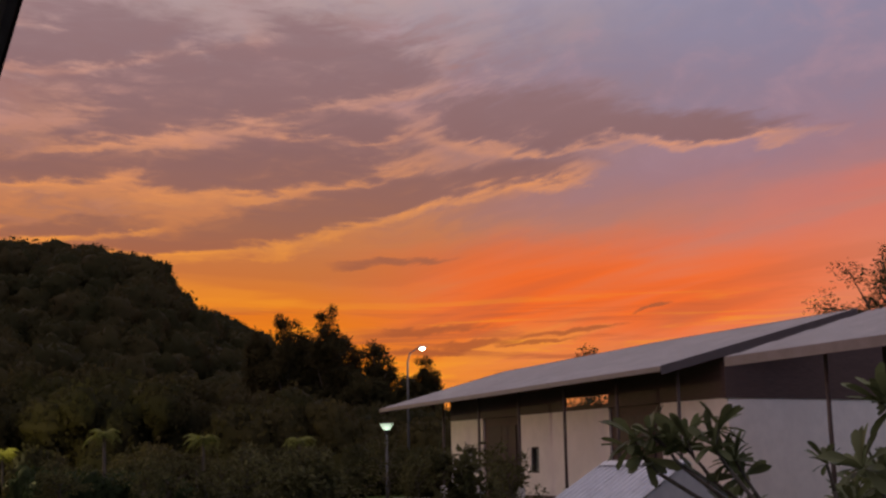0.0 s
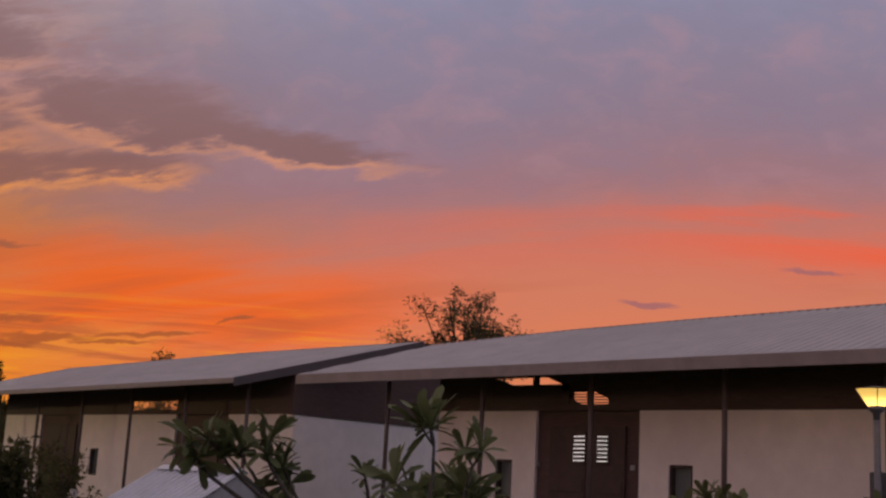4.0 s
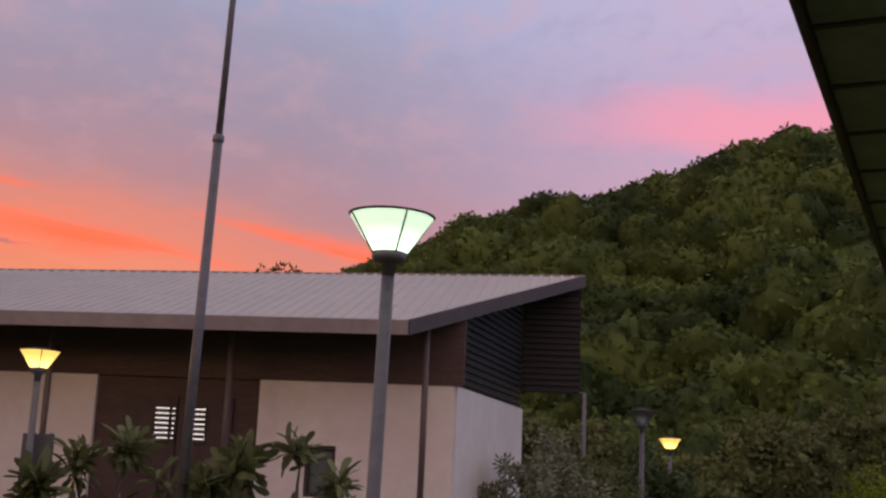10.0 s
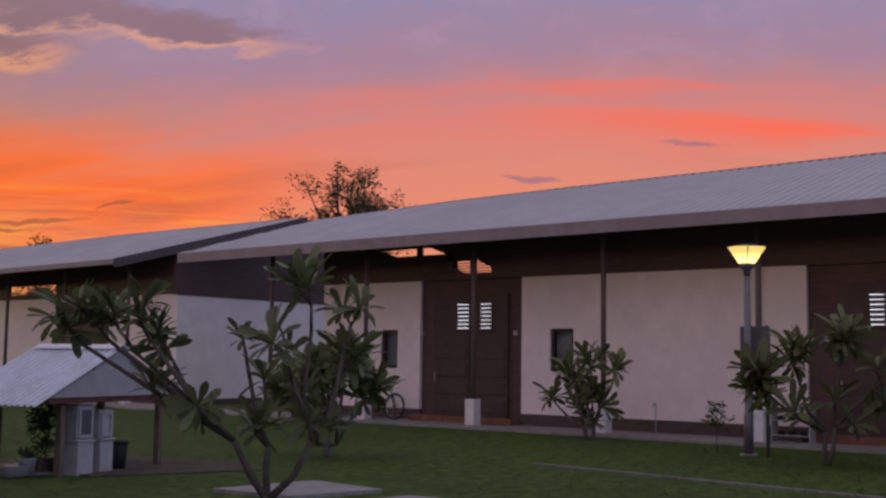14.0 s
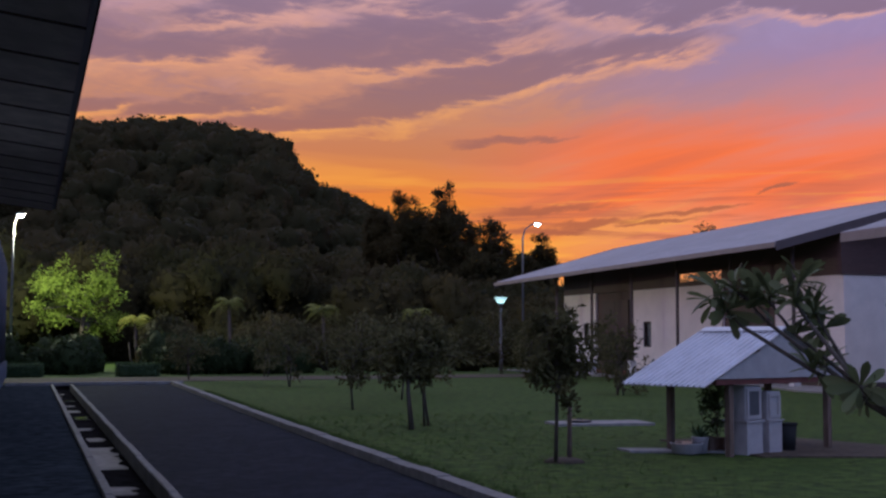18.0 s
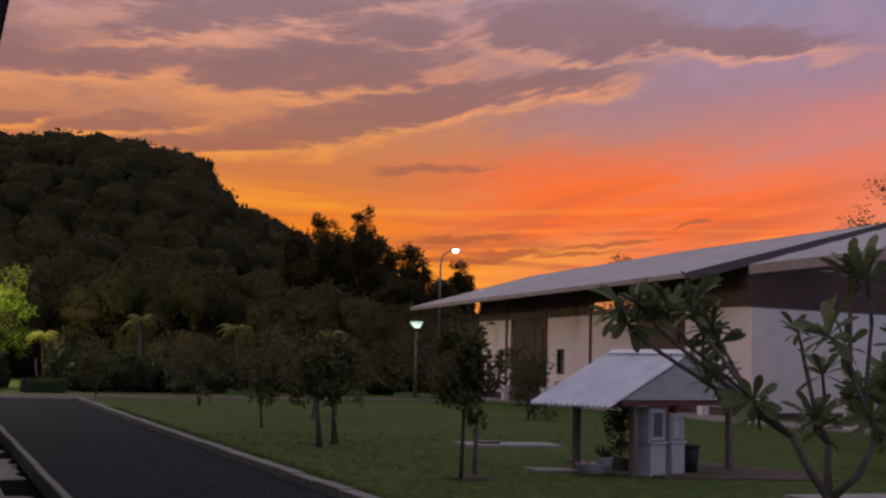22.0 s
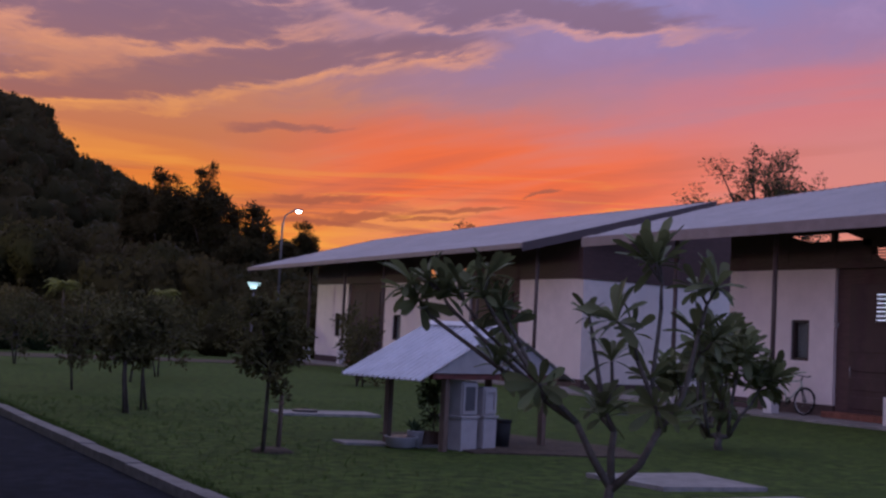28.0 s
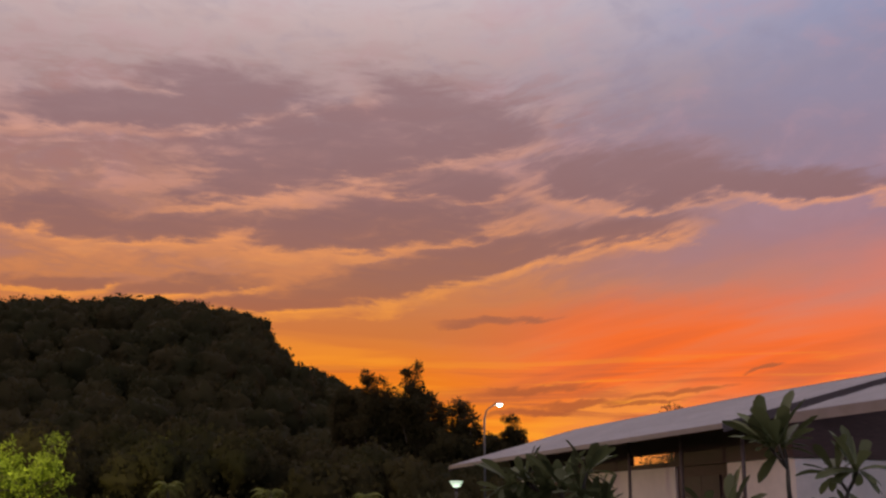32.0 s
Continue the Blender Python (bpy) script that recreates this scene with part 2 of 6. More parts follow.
# ---- materials ----
def material(name, colour, rough=0.7, metal=0.0, var=0.25, scale=6.0, bump=0.2, bump_scale=40.0, piece=0.0, stretch=(1, 1, 1), tint=None, spec=0.3):
    """Procedural surface: two scales of variation, fine relief; piece varies it from piece to piece."""
    m = bpy.data.materials.new(name)
    m.use_nodes = True
    n = Net(m.node_tree)
    b = m.node_tree.nodes["Principled BSDF"]
    co = n.node("ShaderNodeTexCoord").outputs["Object"]
    mp = n.node("ShaderNodeMapping")
    m.node_tree.links.new(co, mp.inputs["Vector"])
    mp.inputs["Scale"].default_value = stretch
    big, small = n.noise(mp.outputs[0], scale * 0.15, 3.0), n.noise(mp.outputs[0], scale, 6.0, 0.65)
    c = Vector(colour[:3])
    dark, light = (*(c * (1 - var)), 1), (*[min(1.0, x * (1 + var * 0.7)) for x in c], 1)
    col = n.mix(n.smooth(small, 0.3, 0.7), dark, light)
    other = tint if tint else tuple(c * (1 - var * 0.8))
    col = n.mix(n.math("MULTIPLY", n.smooth(big, 0.45, 0.7), 0.55), col, (*other[:3], 1))
    if piece:
        r = n.node("ShaderNodeObjectInfo").outputs["Random"]
        col = n.mix(n.math("MULTIPLY", r, piece), col, (*(c * 0.45), 1))
    m.node_tree.links.new(col, b.inputs["Base Color"])
    n.put(b.inputs["Roughness"], n.smooth(small, 0.2, 0.8, max(0.02, rough - 0.1), min(1.0, rough + 0.1)))
    b.inputs["Metallic"].default_value = metal
    b.inputs["Specular IOR Level"].default_value = spec
    if bump:
        bp = n.node("ShaderNodeBump")
        bp.inputs["Strength"].default_value = bump
        bp.inputs["Distance"].default_value = 0.02
        m.node_tree.links.new(n.noise(mp.outputs[0], bump_scale, 5.0, 0.6), bp.inputs["Height"])
        m.node_tree.links.new(bp.outputs[0], b.inputs["Normal"])
    return m


def leafy(name, colour, var=0.5, rough=0.55, tint=None, through=0.3, spec=0.2):
    """Foliage: each leaf or clump its own shade, some light let through."""
    m = bpy.data.materials.new(name)
    m.use_nodes = True
    n = Net(m.node_tree)
    b = m.node_tree.nodes["Principled BSDF"]
    c = Vector(colour)
    r = n.node("ShaderNodeNewGeometry").outputs["Random Per Island"]
    col = n.mix(r, (*(c * (1 - var)), 1), (*(c * (1 + var)), 1))
    if tint:
        big = n.noise(n.node("ShaderNodeTexCoord").outputs["Object"], 0.12, 3.0)
        col = n.mix(n.math("MULTIPLY", n.smooth(big, 0.4, 0.6), 0.8), col, (*tint, 1))
    m.node_tree.links.new(col, b.inputs["Base Color"])
    b.inputs["Roughness"].default_value = rough
    b.inputs["Specular IOR Level"].default_value = spec
    tr = n.node("ShaderNodeBsdfTranslucent")
    m.node_tree.links.new(col, tr.inputs["Color"])
    mx = n.node("ShaderNodeMixShader")
    mx.inputs[0].default_value = through
    m.node_tree.links.new(b.outputs[0], mx.inputs[1])
    m.node_tree.links.new(tr.outputs[0], mx.inputs[2])
    m.node_tree.links.new(mx.outputs[0], m.node_tree.nodes["Material Output"].inputs["Surface"])
    return m


def glowing(name, colour, strength, low=0.0):
    """A surface that gives off light; low: its strength at the foot, next to the bulb."""
    m = bpy.data.materials.new(name)
    m.use_nodes = True
    b = m.node_tree.nodes["Principled BSDF"]
    b.inputs["Base Color"].default_value = (*colour, 1)
    b.inputs["Emission Color"].default_value = (*colour, 1)
    b.inputs["Emission Strength"].default_value = strength
    if low:
        n = Net(m.node_tree)
        z = n.node("ShaderNodeSeparateXYZ")
        m.node_tree.links.new(n.node("ShaderNodeTexCoord").outputs["Generated"], z.inputs[0])
        n.put(b.inputs["Emission Strength"], n.smooth(z.outputs[2], 0.0, 0.75, low, strength))
    return m


M = {
    "grass": material("lawn_grass", (0.07, 0.102, 0.022), 0.9, var=0.6, scale=5.0, bump=0.8, bump_scale=45, tint=(0.046, 0.074, 0.017), spec=0.1),
    "blade": leafy("grass_blades", (0.066, 0.1, 0.024), 0.5, spec=0.05),
    "asphalt": material("asphalt", (0.026, 0.028, 0.04), 0.9, var=0.5, scale=6, bump=0.5, bump_scale=120, tint=(0.017, 0.019, 0.028), spec=0.04),
    "concrete": material("concrete", (0.28, 0.265, 0.25), 0.85, var=0.3, scale=5, bump=0.3, bump_scale=50, tint=(0.2, 0.19, 0.17)),
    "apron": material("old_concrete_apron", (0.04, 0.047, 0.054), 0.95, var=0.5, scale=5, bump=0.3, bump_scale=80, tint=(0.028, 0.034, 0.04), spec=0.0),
    "kerb": material("kerb_concrete", (0.23, 0.22, 0.21), 0.85, var=0.3, scale=6, bump=0.35, piece=0.35, tint=(0.16, 0.155, 0.145)),
    "wet": material("wet_concrete", (0.09, 0.085, 0.08), 0.08, var=0.3, scale=4, bump=0.02, spec=0.6),
    "bed": material("drain_bed", (0.016, 0.015, 0.015), 0.95, var=0.4, scale=6, bump=0.3, tint=(0.028, 0.026, 0.024), spec=0.0),
    "silt": material("pale_silt", (0.24, 0.22, 0.21), 0.8, var=0.35, scale=9, bump=0.3, tint=(0.1, 0.09, 0.085)),
    "soil": material("bare_soil", (0.09, 0.07, 0.05), 0.95, var=0.5, scale=10, bump=0.6),
    "white_wall": material("painted_render_wall", (0.82, 0.75, 0.71), 0.8, var=0.06, scale=2.0, bump=0.12, bump_scale=60, tint=(0.73, 0.66, 0.62), spec=0.2),
    "terracotta": material("red_brown_step_tiles", (0.2, 0.085, 0.055), 0.75, var=0.3, scale=8, bump=0.2),
    "skirting": material("brown_skirting_paint", (0.095, 0.068, 0.06), 0.7, var=0.2, bump=0.15),
    "brown": material("dark_brown_cladding", (0.105, 0.066, 0.06), 0.7, var=0.25, scale=3, stretch=(1, 1, 8), bump=0.15),
    "door": material("dark_door_paint", (0.08, 0.052, 0.048), 0.6, var=0.2, scale=4, bump=0.1),
    "soffit": material("soffit_board", (0.8, 0.7, 0.63), 0.8, var=0.2, scale=3, bump=0.15, tint=(0.5, 0.43, 0.38)),
    "cover_board": material("grey_cover_board", (0.42, 0.38, 0.38), 0.8, var=0.2, scale=3, bump=0.15, tint=(0.32, 0.29, 0.29)),
    "soffit_dark": material("dark_soffit", (0.15, 0.1, 0.092), 0.8, var=0.2, scale=3, bump=0.1),
    "roof": material("painted_roof_sheet", (0.44, 0.415, 0.41), 0.5, metal=0.0, var=0.12, scale=1.2, bump=0.03, tint=(0.37, 0.345, 0.34)),
    "fascia": material("fascia_board", (0.26, 0.22, 0.22), 0.6, var=0.15, scale=2, bump=0.08),
    "gable_trim": material("gable_fascia_board", (0.095, 0.078, 0.08), 0.6, var=0.2, scale=2, bump=0.08),
    "gable": material("dark_gable_board", (0.036, 0.033, 0.035), 0.6, var=0.2, scale=2, bump=0.08),
    "column": material("brown_steel_column", (0.13, 0.1, 0.095), 0.5, var=0.15, scale=5, bump=0.05),
    "plinth": material("white_plinth_paint", (0.72, 0.7, 0.68), 0.8, var=0.12, scale=5, bump=0.15, tint=(0.5, 0.47, 0.44)),
    "plinth_grey": material("grey_plinth_paint", (0.13, 0.14, 0.175), 0.8, var=0.15, scale=5, bump=0.15, tint=(0.09, 0.095, 0.12)),
    "frame": material("window_frame_dark", (0.06, 0.045, 0.04), 0.5, var=0.2, bump=0.05),
    "curtain": material("pale_blind", (0.36, 0.38, 0.36), 0.8, var=0.12, scale=3, stretch=(6, 6, 0.4), bump=0.1),
    "navy": material("dark_blue_cladding", (0.06, 0.068, 0.085), 0.6, var=0.3, scale=3, stretch=(1, 6, 0.5), bump=0.1),
    "steel": material("grey_painted_steel", (0.155, 0.152, 0.172), 0.45, metal=0.3, var=0.2, scale=6, bump=0.05, tint=(0.1, 0.1, 0.11)),
    "galv": material("galvanised_pole", (0.5, 0.5, 0.5), 0.5, metal=0.4, var=0.15, bump=0.05),
    "tin": material("white_corrugated_sheet", (0.62, 0.62, 0.66), 0.4, metal=0.3, var=0.12, scale=3, bump=0.05, tint=(0.55, 0.54, 0.53)),
    "wood": material("weathered_timber", (0.17, 0.12, 0.09), 0.85, var=0.35, scale=9, stretch=(3, 3, 0.4), bump=0.3),
    "redwood": material("red_brown_beam", (0.16, 0.06, 0.05), 0.8, var=0.3, scale=8, bump=0.2),
    "whitepaint": material("white_painted_board", (0.42, 0.39, 0.38), 0.7, var=0.12, scale=5, bump=0.1, tint=(0.34, 0.31, 0.3)),
    "bark": material("tree_bark", (0.1, 0.08, 0.062), 0.9, var=0.4, scale=14, stretch=(1, 1, 0.3), bump=0.5),
    "pale_bark": material("plumeria_bark", (0.12, 0.105, 0.088), 0.85, var=0.3, scale=14, bump=0.35),
    "rubber": material("black_rubber", (0.02, 0.02, 0.02), 0.8, var=0.2, bump=0.1),
    "bike": material("silver_green_bike_paint", (0.5, 0.56, 0.48), 0.35, metal=0.3, var=0.08, bump=0.0),
    "darkmetal": material("dark_metal", (0.03, 0.03, 0.033), 0.45, metal=0.5, var=0.2, bump=0.05),
    "sign": material("grey_sign_back", (0.12, 0.12, 0.13), 0.5, metal=0.3, var=0.2, scale=3, bump=0.05),
    "carpaint": material("white_car_paint", (0.75, 0.75, 0.76), 0.25, var=0.03, bump=0.0, spec=0.5),
    "leaf": leafy("plumeria_leaves", (0.15, 0.17, 0.078), 0.4, 0.4),
    "leaf_yellow": leafy("yellow_leaf", (0.5, 0.36, 0.03), 0.2),
    "bush": leafy("bush_leaves", (0.065, 0.095, 0.038), 0.5),
    "pale_bush": leafy("grey_green_bush", (0.23, 0.24, 0.16), 0.35),
    # forest's dark brown has the backlit dusk shade put into the leaf colour
    "forest": leafy("backlit_forest_leaves", (0.07, 0.059, 0.026), 0.15, tint=(0.048, 0.048, 0.02), through=0.5, spec=0.04),
    # shade behind the hedges is put into this darker leaf colour
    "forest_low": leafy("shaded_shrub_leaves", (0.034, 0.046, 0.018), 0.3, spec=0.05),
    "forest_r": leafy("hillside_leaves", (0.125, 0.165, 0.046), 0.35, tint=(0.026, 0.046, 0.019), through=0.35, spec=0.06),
    "olive_bush": leafy("olive_bush_leaves", (0.13, 0.15, 0.06), 0.4, spec=0.1),
    "bright": leafy("young_leaves", (0.21, 0.27, 0.028), 0.4, through=0.45),
    # two frond colours: street lamp light put into palm, shade put into palm_dim
    "palm": leafy("lamplit_palm_fronds", (0.36, 0.36, 0.06), 0.25, through=0.5),
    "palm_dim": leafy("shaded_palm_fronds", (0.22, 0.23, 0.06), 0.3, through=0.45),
    "tree": leafy("small_tree_leaves", (0.085, 0.079, 0.03), 0.45, spec=0.1),
    "petal": material("white_flower", (0.8, 0.78, 0.72), 0.6, var=0.05, bump=0.0),
    "lamp_white": glowing("lamp_glow_cool", (0.78, 1.0, 0.74), 0.72, 1.7),
    "lamp_core": glowing("lamp_bulb_cool", (0.9, 1.0, 0.88), 5.0),
    "lamp_amber": glowing("lamp_glow_amber", (1.0, 0.64, 0.15), 0.9, 3.2),
    "lamp_amber_core": glowing("lamp_bulb_amber", (1.0, 0.8, 0.4), 6.0),
    "lamp_far": glowing("lamp_bulb_far", (1.0, 0.93, 0.75), 14.0),
    "louvre_glow": glowing("lit_room_behind_louvres", (1.0, 0.95, 0.9), 0.95),
}
gm = bpy.data.materials.new("window_glass")
gm.use_nodes = True
gb = gm.node_tree.nodes["Principled BSDF"]
gb.inputs["Base Color"].default_value = (0.9, 0.95, 0.95, 1)
gb.inputs["Roughness"].default_value = 0.03
gb.inputs["Transmission Weight"].default_value = 1.0
M["glass"] = gm
gm = gm.copy()
gm.name = "frosted_lamp_glass"
gb = gm.node_tree.nodes["Principled BSDF"]
gb.inputs["Roughness"].default_value = 0.3
M["frosted"] = gm


# ---- building helpers ----
def mesh_of(bm, name, mat):
    me = bpy.data.meshes.new(name)
    bm.to_mesh(me)
    bm.free()
    for m in mat if isinstance(mat, (list, tuple)) else [mat]:
        me.materials.append(m)
    return me


def part(name, bm, mat, parent=None, label="", kind=""):
    ob = new(name, mesh_of(bm, name, mat))
    ob.parent = parent
    return tagged(ob, label=label, kind=kind)


def thing(name, label, category, group="", at=(0, 0, 0), turn=0.0, kind=""):
    ob = new(name)
    ob.matrix_basis = pose(*at, 0, 0, turn)
    ob.empty_display_size = 0.2
    return tagged(ob, label, category, group, kind)


def add_box(bm, lo, hi, bevel=0.0, m=None):
    c = [(a + b) / 2 for a, b in zip(lo, hi)]
    s = [b - a for a, b in zip(lo, hi)]
    r = bmesh.ops.create_cube(bm, size=1, matrix=Matrix.Translation(c) @ Matrix.Diagonal((*s, 1)))
    vs = r["verts"]
    if bevel:
        es = list({e for v in vs for e in v.link_edges})
        r = bmesh.ops.bevel(bm, geom=es, offset=bevel, segments=1, affect="EDGES", clamp_overlap=True)
        vs = list({v for f in r["faces"] for v in f.verts} | {v for v in vs if v.is_valid})
    if m:
        bmesh.ops.transform(bm, matrix=m, verts=[v for v in vs if v.is_valid])
    return bm


def box(lo, hi, bevel=0.0, m=None):
    return add_box(bmesh.new(), lo, hi, bevel, m)


def add_tube(bm, pts, radii, sides=8, caps=True):
    """A tapering tube through points."""
    rings = []
    pts = [Vector(p) for p in pts]
    if not isinstance(radii, (list, tuple)):
        radii = [radii] * len(pts)
    for i, p in enumerate(pts):
        d = (pts[min(i + 1, len(pts) - 1)] - pts[max(i - 1, 0)]).normalized()
        a = d.orthogonal().normalized() if abs(d.z) < 0.99 else Vector((1, 0, 0))
        a = (a - d * a.dot(d)).normalized()
        b = d.cross(a)
        rings.append([bm.verts.new(p + (a * math.cos(k * math.tau / sides) + b * math.sin(k * math.tau / sides)) * radii[i]) for k in range(sides)])
    for r0, r1 in zip(rings, rings[1:]):
        for k in range(sides):
            f = bm.faces.new((r0[k], r0[(k + 1) % sides], r1[(k + 1) % sides], r1[k]))
            f.smooth = True
    if caps:
        bm.faces.new(rings[0][::-1])
        bm.faces.new(rings[-1])
    return bm


def tube(pts, radii, sides=8, caps=True):
    return add_tube(bmesh.new(), pts, radii, sides, caps)


def add_prism(bm, poly, z0, z1):
    """A flat polygon of x, y raised from z0 to z1; either may be a function of x, y."""
    f0 = z0 if callable(z0) else (lambda x, y: z0)
    f1 = z1 if callable(z1) else (lambda x, y: z1)
    lo = [bm.verts.new((x, y, f0(x, y))) for x, y in poly]
    hi = [bm.verts.new((x, y, f1(x, y))) for x, y in poly]
    bm.faces.new(lo[::-1])
    bm.faces.new(hi)
    k = len(poly)
    for i in range(k):
        bm.faces.new((lo[i], lo[(i + 1) % k], hi[(i + 1) % k], hi[i]))
    bmesh.ops.recalc_face_normals(bm, faces=bm.faces)
    return bm


def prism(poly, z0, z1):
    return add_prism(bmesh.new(), poly, z0, z1)

# ---- ground, road, drain ----
def ground_sheet():
    xs = [-1800, -300, -60, -8, -0.35, 1.5, 1.56, 2.1, 2.16, 5.0, 5.02, 24, 60, 300, 1800]
    ys = [-1800, -300, -60, -9, 12, 20, 28, 36, 43.6, 43.64, 60, 120, 400, 1800]
    def height(x, y):
        if y < -9.5 or y > 43.62 or x < -8.5 or x > 5.01:
            return 0.0
        return -0.2 if 1.55 < x < 2.11 else -0.05
    bm = bmesh.new()
    bend = lambda x, y: x + 0.03 + 0.55 * max(0.0, (y - 10) / 34) ** 1.5 if 4.9 < x < 5.1 and 0 < y < 44 else x
    grid = [[bm.verts.new((bend(x, y), y, height(x, y))) for y in ys] for x in xs]
    for i in range(len(xs) - 1):
        for j in range(len(ys) - 1):
            f = bm.faces.new((grid[i][j], grid[i + 1][j], grid[i + 1][j + 1], grid[i][j + 1]))
            cx, cy = (xs[i] + xs[i + 1]) / 2, (ys[j] + ys[j + 1]) / 2
            if -9.2 < cy < 43.63 and -8.2 < cx < 5.02:
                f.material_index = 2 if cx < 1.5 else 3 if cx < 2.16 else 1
    return bm


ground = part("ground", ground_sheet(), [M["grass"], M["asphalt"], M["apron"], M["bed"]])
tagged(ground, "mown green lawn with asphalt drive and concrete drain", "ground", kind="structure")

# drain edges, and the pieces of its bed
drain = thing("drain_edge", "narrow concrete drain channel with pale rims beside the drive", "drain", kind="structure")
for x in (1.46, 2.1):
    y = -9.0
    k = 0
    while y < 43.5:
        part("kerb_stone", box((x, y + 0.006, -0.3), (x + 0.1, min(y + 1.99, 43.5), 0.0 + 0.01 * (k % 2)), 0.012), M["kerb"], drain)
        y += 2.0
        k += 1
rng = random.Random(5)
def silt_patch(x0, x1, y0, y1, mat, label):
    """A ragged flat patch lying in the drain bed."""
    n = max(6, int((y1 - y0) / 0.22))
    left = [(x0 + rng.uniform(0, 0.09), y0 + (y1 - y0) * k / n) for k in range(n + 1)]
    right = [(x1 - rng.uniform(0, 0.14), y0 + (y1 - y0) * (k + rng.uniform(-0.3, 0.3)) / n) for k in range(n, -1, -1)]
    part("silt_patch", prism(left + right, -0.21, -0.193), mat, drain, label)


silt_patch(1.58, 2.07, 17.2, 20.6, M["silt"], "pale dried silt in the drain bed")
for k in range(11):
    y = 9.0 + k * 3.0 + rng.uniform(-0.8, 0.8)
    if 16.2 < y < 20.7:
        continue
    a = rng.uniform(1.58, 1.7)
    silt_patch(a, min(2.08, a + rng.uniform(0.18, 0.42)), y, y + rng.uniform(0.4, 1.1), M["silt"] if k % 3 else M["wet"], "ragged patch in the drain bed")
kerb = thing("road_kerb", "pale weathered concrete kerb between drive and lawn", "kerb", kind="structure")
y = -9.0
while y < 43.4:
    x = 5.0 + 0.55 * max(0.0, (y - 10) / 34) ** 1.5
    x2 = 5.0 + 0.55 * max(0.0, (y + 1.0 - 10) / 34) ** 1.5
    bm = prism([(x, y + 0.008), (x + 0.19, y + 0.008), (x2 + 0.19, y + 0.992), (x2, y + 0.992)], -0.06, 0.055 + rng.uniform(-0.008, 0.008))
    part("kerb_stone", bm, M["kerb"], kerb)
    y += 1.0
x = 0.0
while x < 5.6:
    part("kerb_stone", box((x, 43.55, -0.06), (x + 0.99, 43.8, 0.06), 0.015), M["kerb"], kerb)
    x += 1.0
gravel = part("gravel_path", prism([(-3, 44.2), (30, 47.0), (30, 49.4), (-3, 50.2)], 0.0, 0.012), M["soil"])
tagged(gravel, "bare brown earth path across the lawn", "path", kind="structure")


# ---- the pavilion blocks across the lawn ----
SLOPE = 0.30


def pavilion(name, label, eave, low, high, fall=0.0, ribs=0.26, edge=0.23):
    """A single-pitch roof. low: eave south and north (x, y); high: the upper edge from south to north; eave: its height."""
    (ax, ay), (bx, by) = low
    (dx, dy), (cx, cy) = high[0], high[-1]
    top = lambda x, y: eave + SLOPE * (x - ax) - fall * (y - ay)
    root = thing(name, label, "roof")
    south, north = [(ax, ay), (dx, dy)], [(bx, by), (cx, cy)]
    def across(line, y):
        for (x0, y0), (x1, y1) in zip(line, line[1:]):
            if min(y0, y1) <= y <= max(y0, y1):
                return x0 + (x1 - x0) * (y - y0) / (y1 - y0)
        return None
    # corrugated sheet
    bm = bmesh.new()
    y0, y1 = min(ay, dy), max(by, cy)
    prev = None
    y = y0
    step = 0
    while y <= y1:
        lo = across(south if y < ay else north if y > by else low, y)
        hi = across(north if y > cy else high, y)
        if hi - lo < 0.02:
            hi = lo + 0.02
        hh = 0.035 if step % 4 in (1, 2) else 0.0
        row = [bm.verts.new((x, y, top(x, y) + hh + 0.012)) for x in (lo, (lo + hi) / 2, hi)]
        if prev:
            for i in range(2):
                bm.faces.new((prev[i], prev[i + 1], row[i + 1], row[i]))
        prev = row
        y += (0.03, 0.045, 0.03, ribs - 0.105)[step % 4]
        step += 1
    bmesh.ops.recalc_face_normals(bm, faces=bm.faces)
    if sum(f.normal.z for f in bm.faces) < 0:
        bmesh.ops.reverse_faces(bm, faces=bm.faces)
    part("roof_sheet", bm, M["roof"], root)
    outline = [(ax, ay), (bx, by)] + high[::-1]
    part("soffit", prism(outline, lambda x, y: top(x, y) - 0.14, lambda x, y: top(x, y) - 0.002), M["soffit_dark"], root, "dark brown underside")
    def board(p, q, depth=0.34, thick=0.035, over=0.055):
        d = (Vector(q) - Vector(p)).normalized()
        n = Vector((d.y, -d.x)) * thick
        poly = [(p[0], p[1]), (q[0], q[1]), (q[0] + n.x, q[1] + n.y), (p[0] + n.x, p[1] + n.y)]
        return prism(poly, lambda x, y: top(x, y) - depth, lambda x, y: top(x, y) + over)
    part("eave_fascia", board((bx, by), (ax, ay), edge, over=0.045), M["fascia"], root)
    part("gable_fascia", board((ax, ay), (dx, dy), 0.24), M["gable_trim"], root)
    part("gable_fascia", board((cx, cy), (bx, by), 0.24), M["gable_trim"], root)
    for p, q in zip(high, high[1:]):
        part("high_fascia", board(p, q, 0.2), M["fascia"], root)
    return root, top


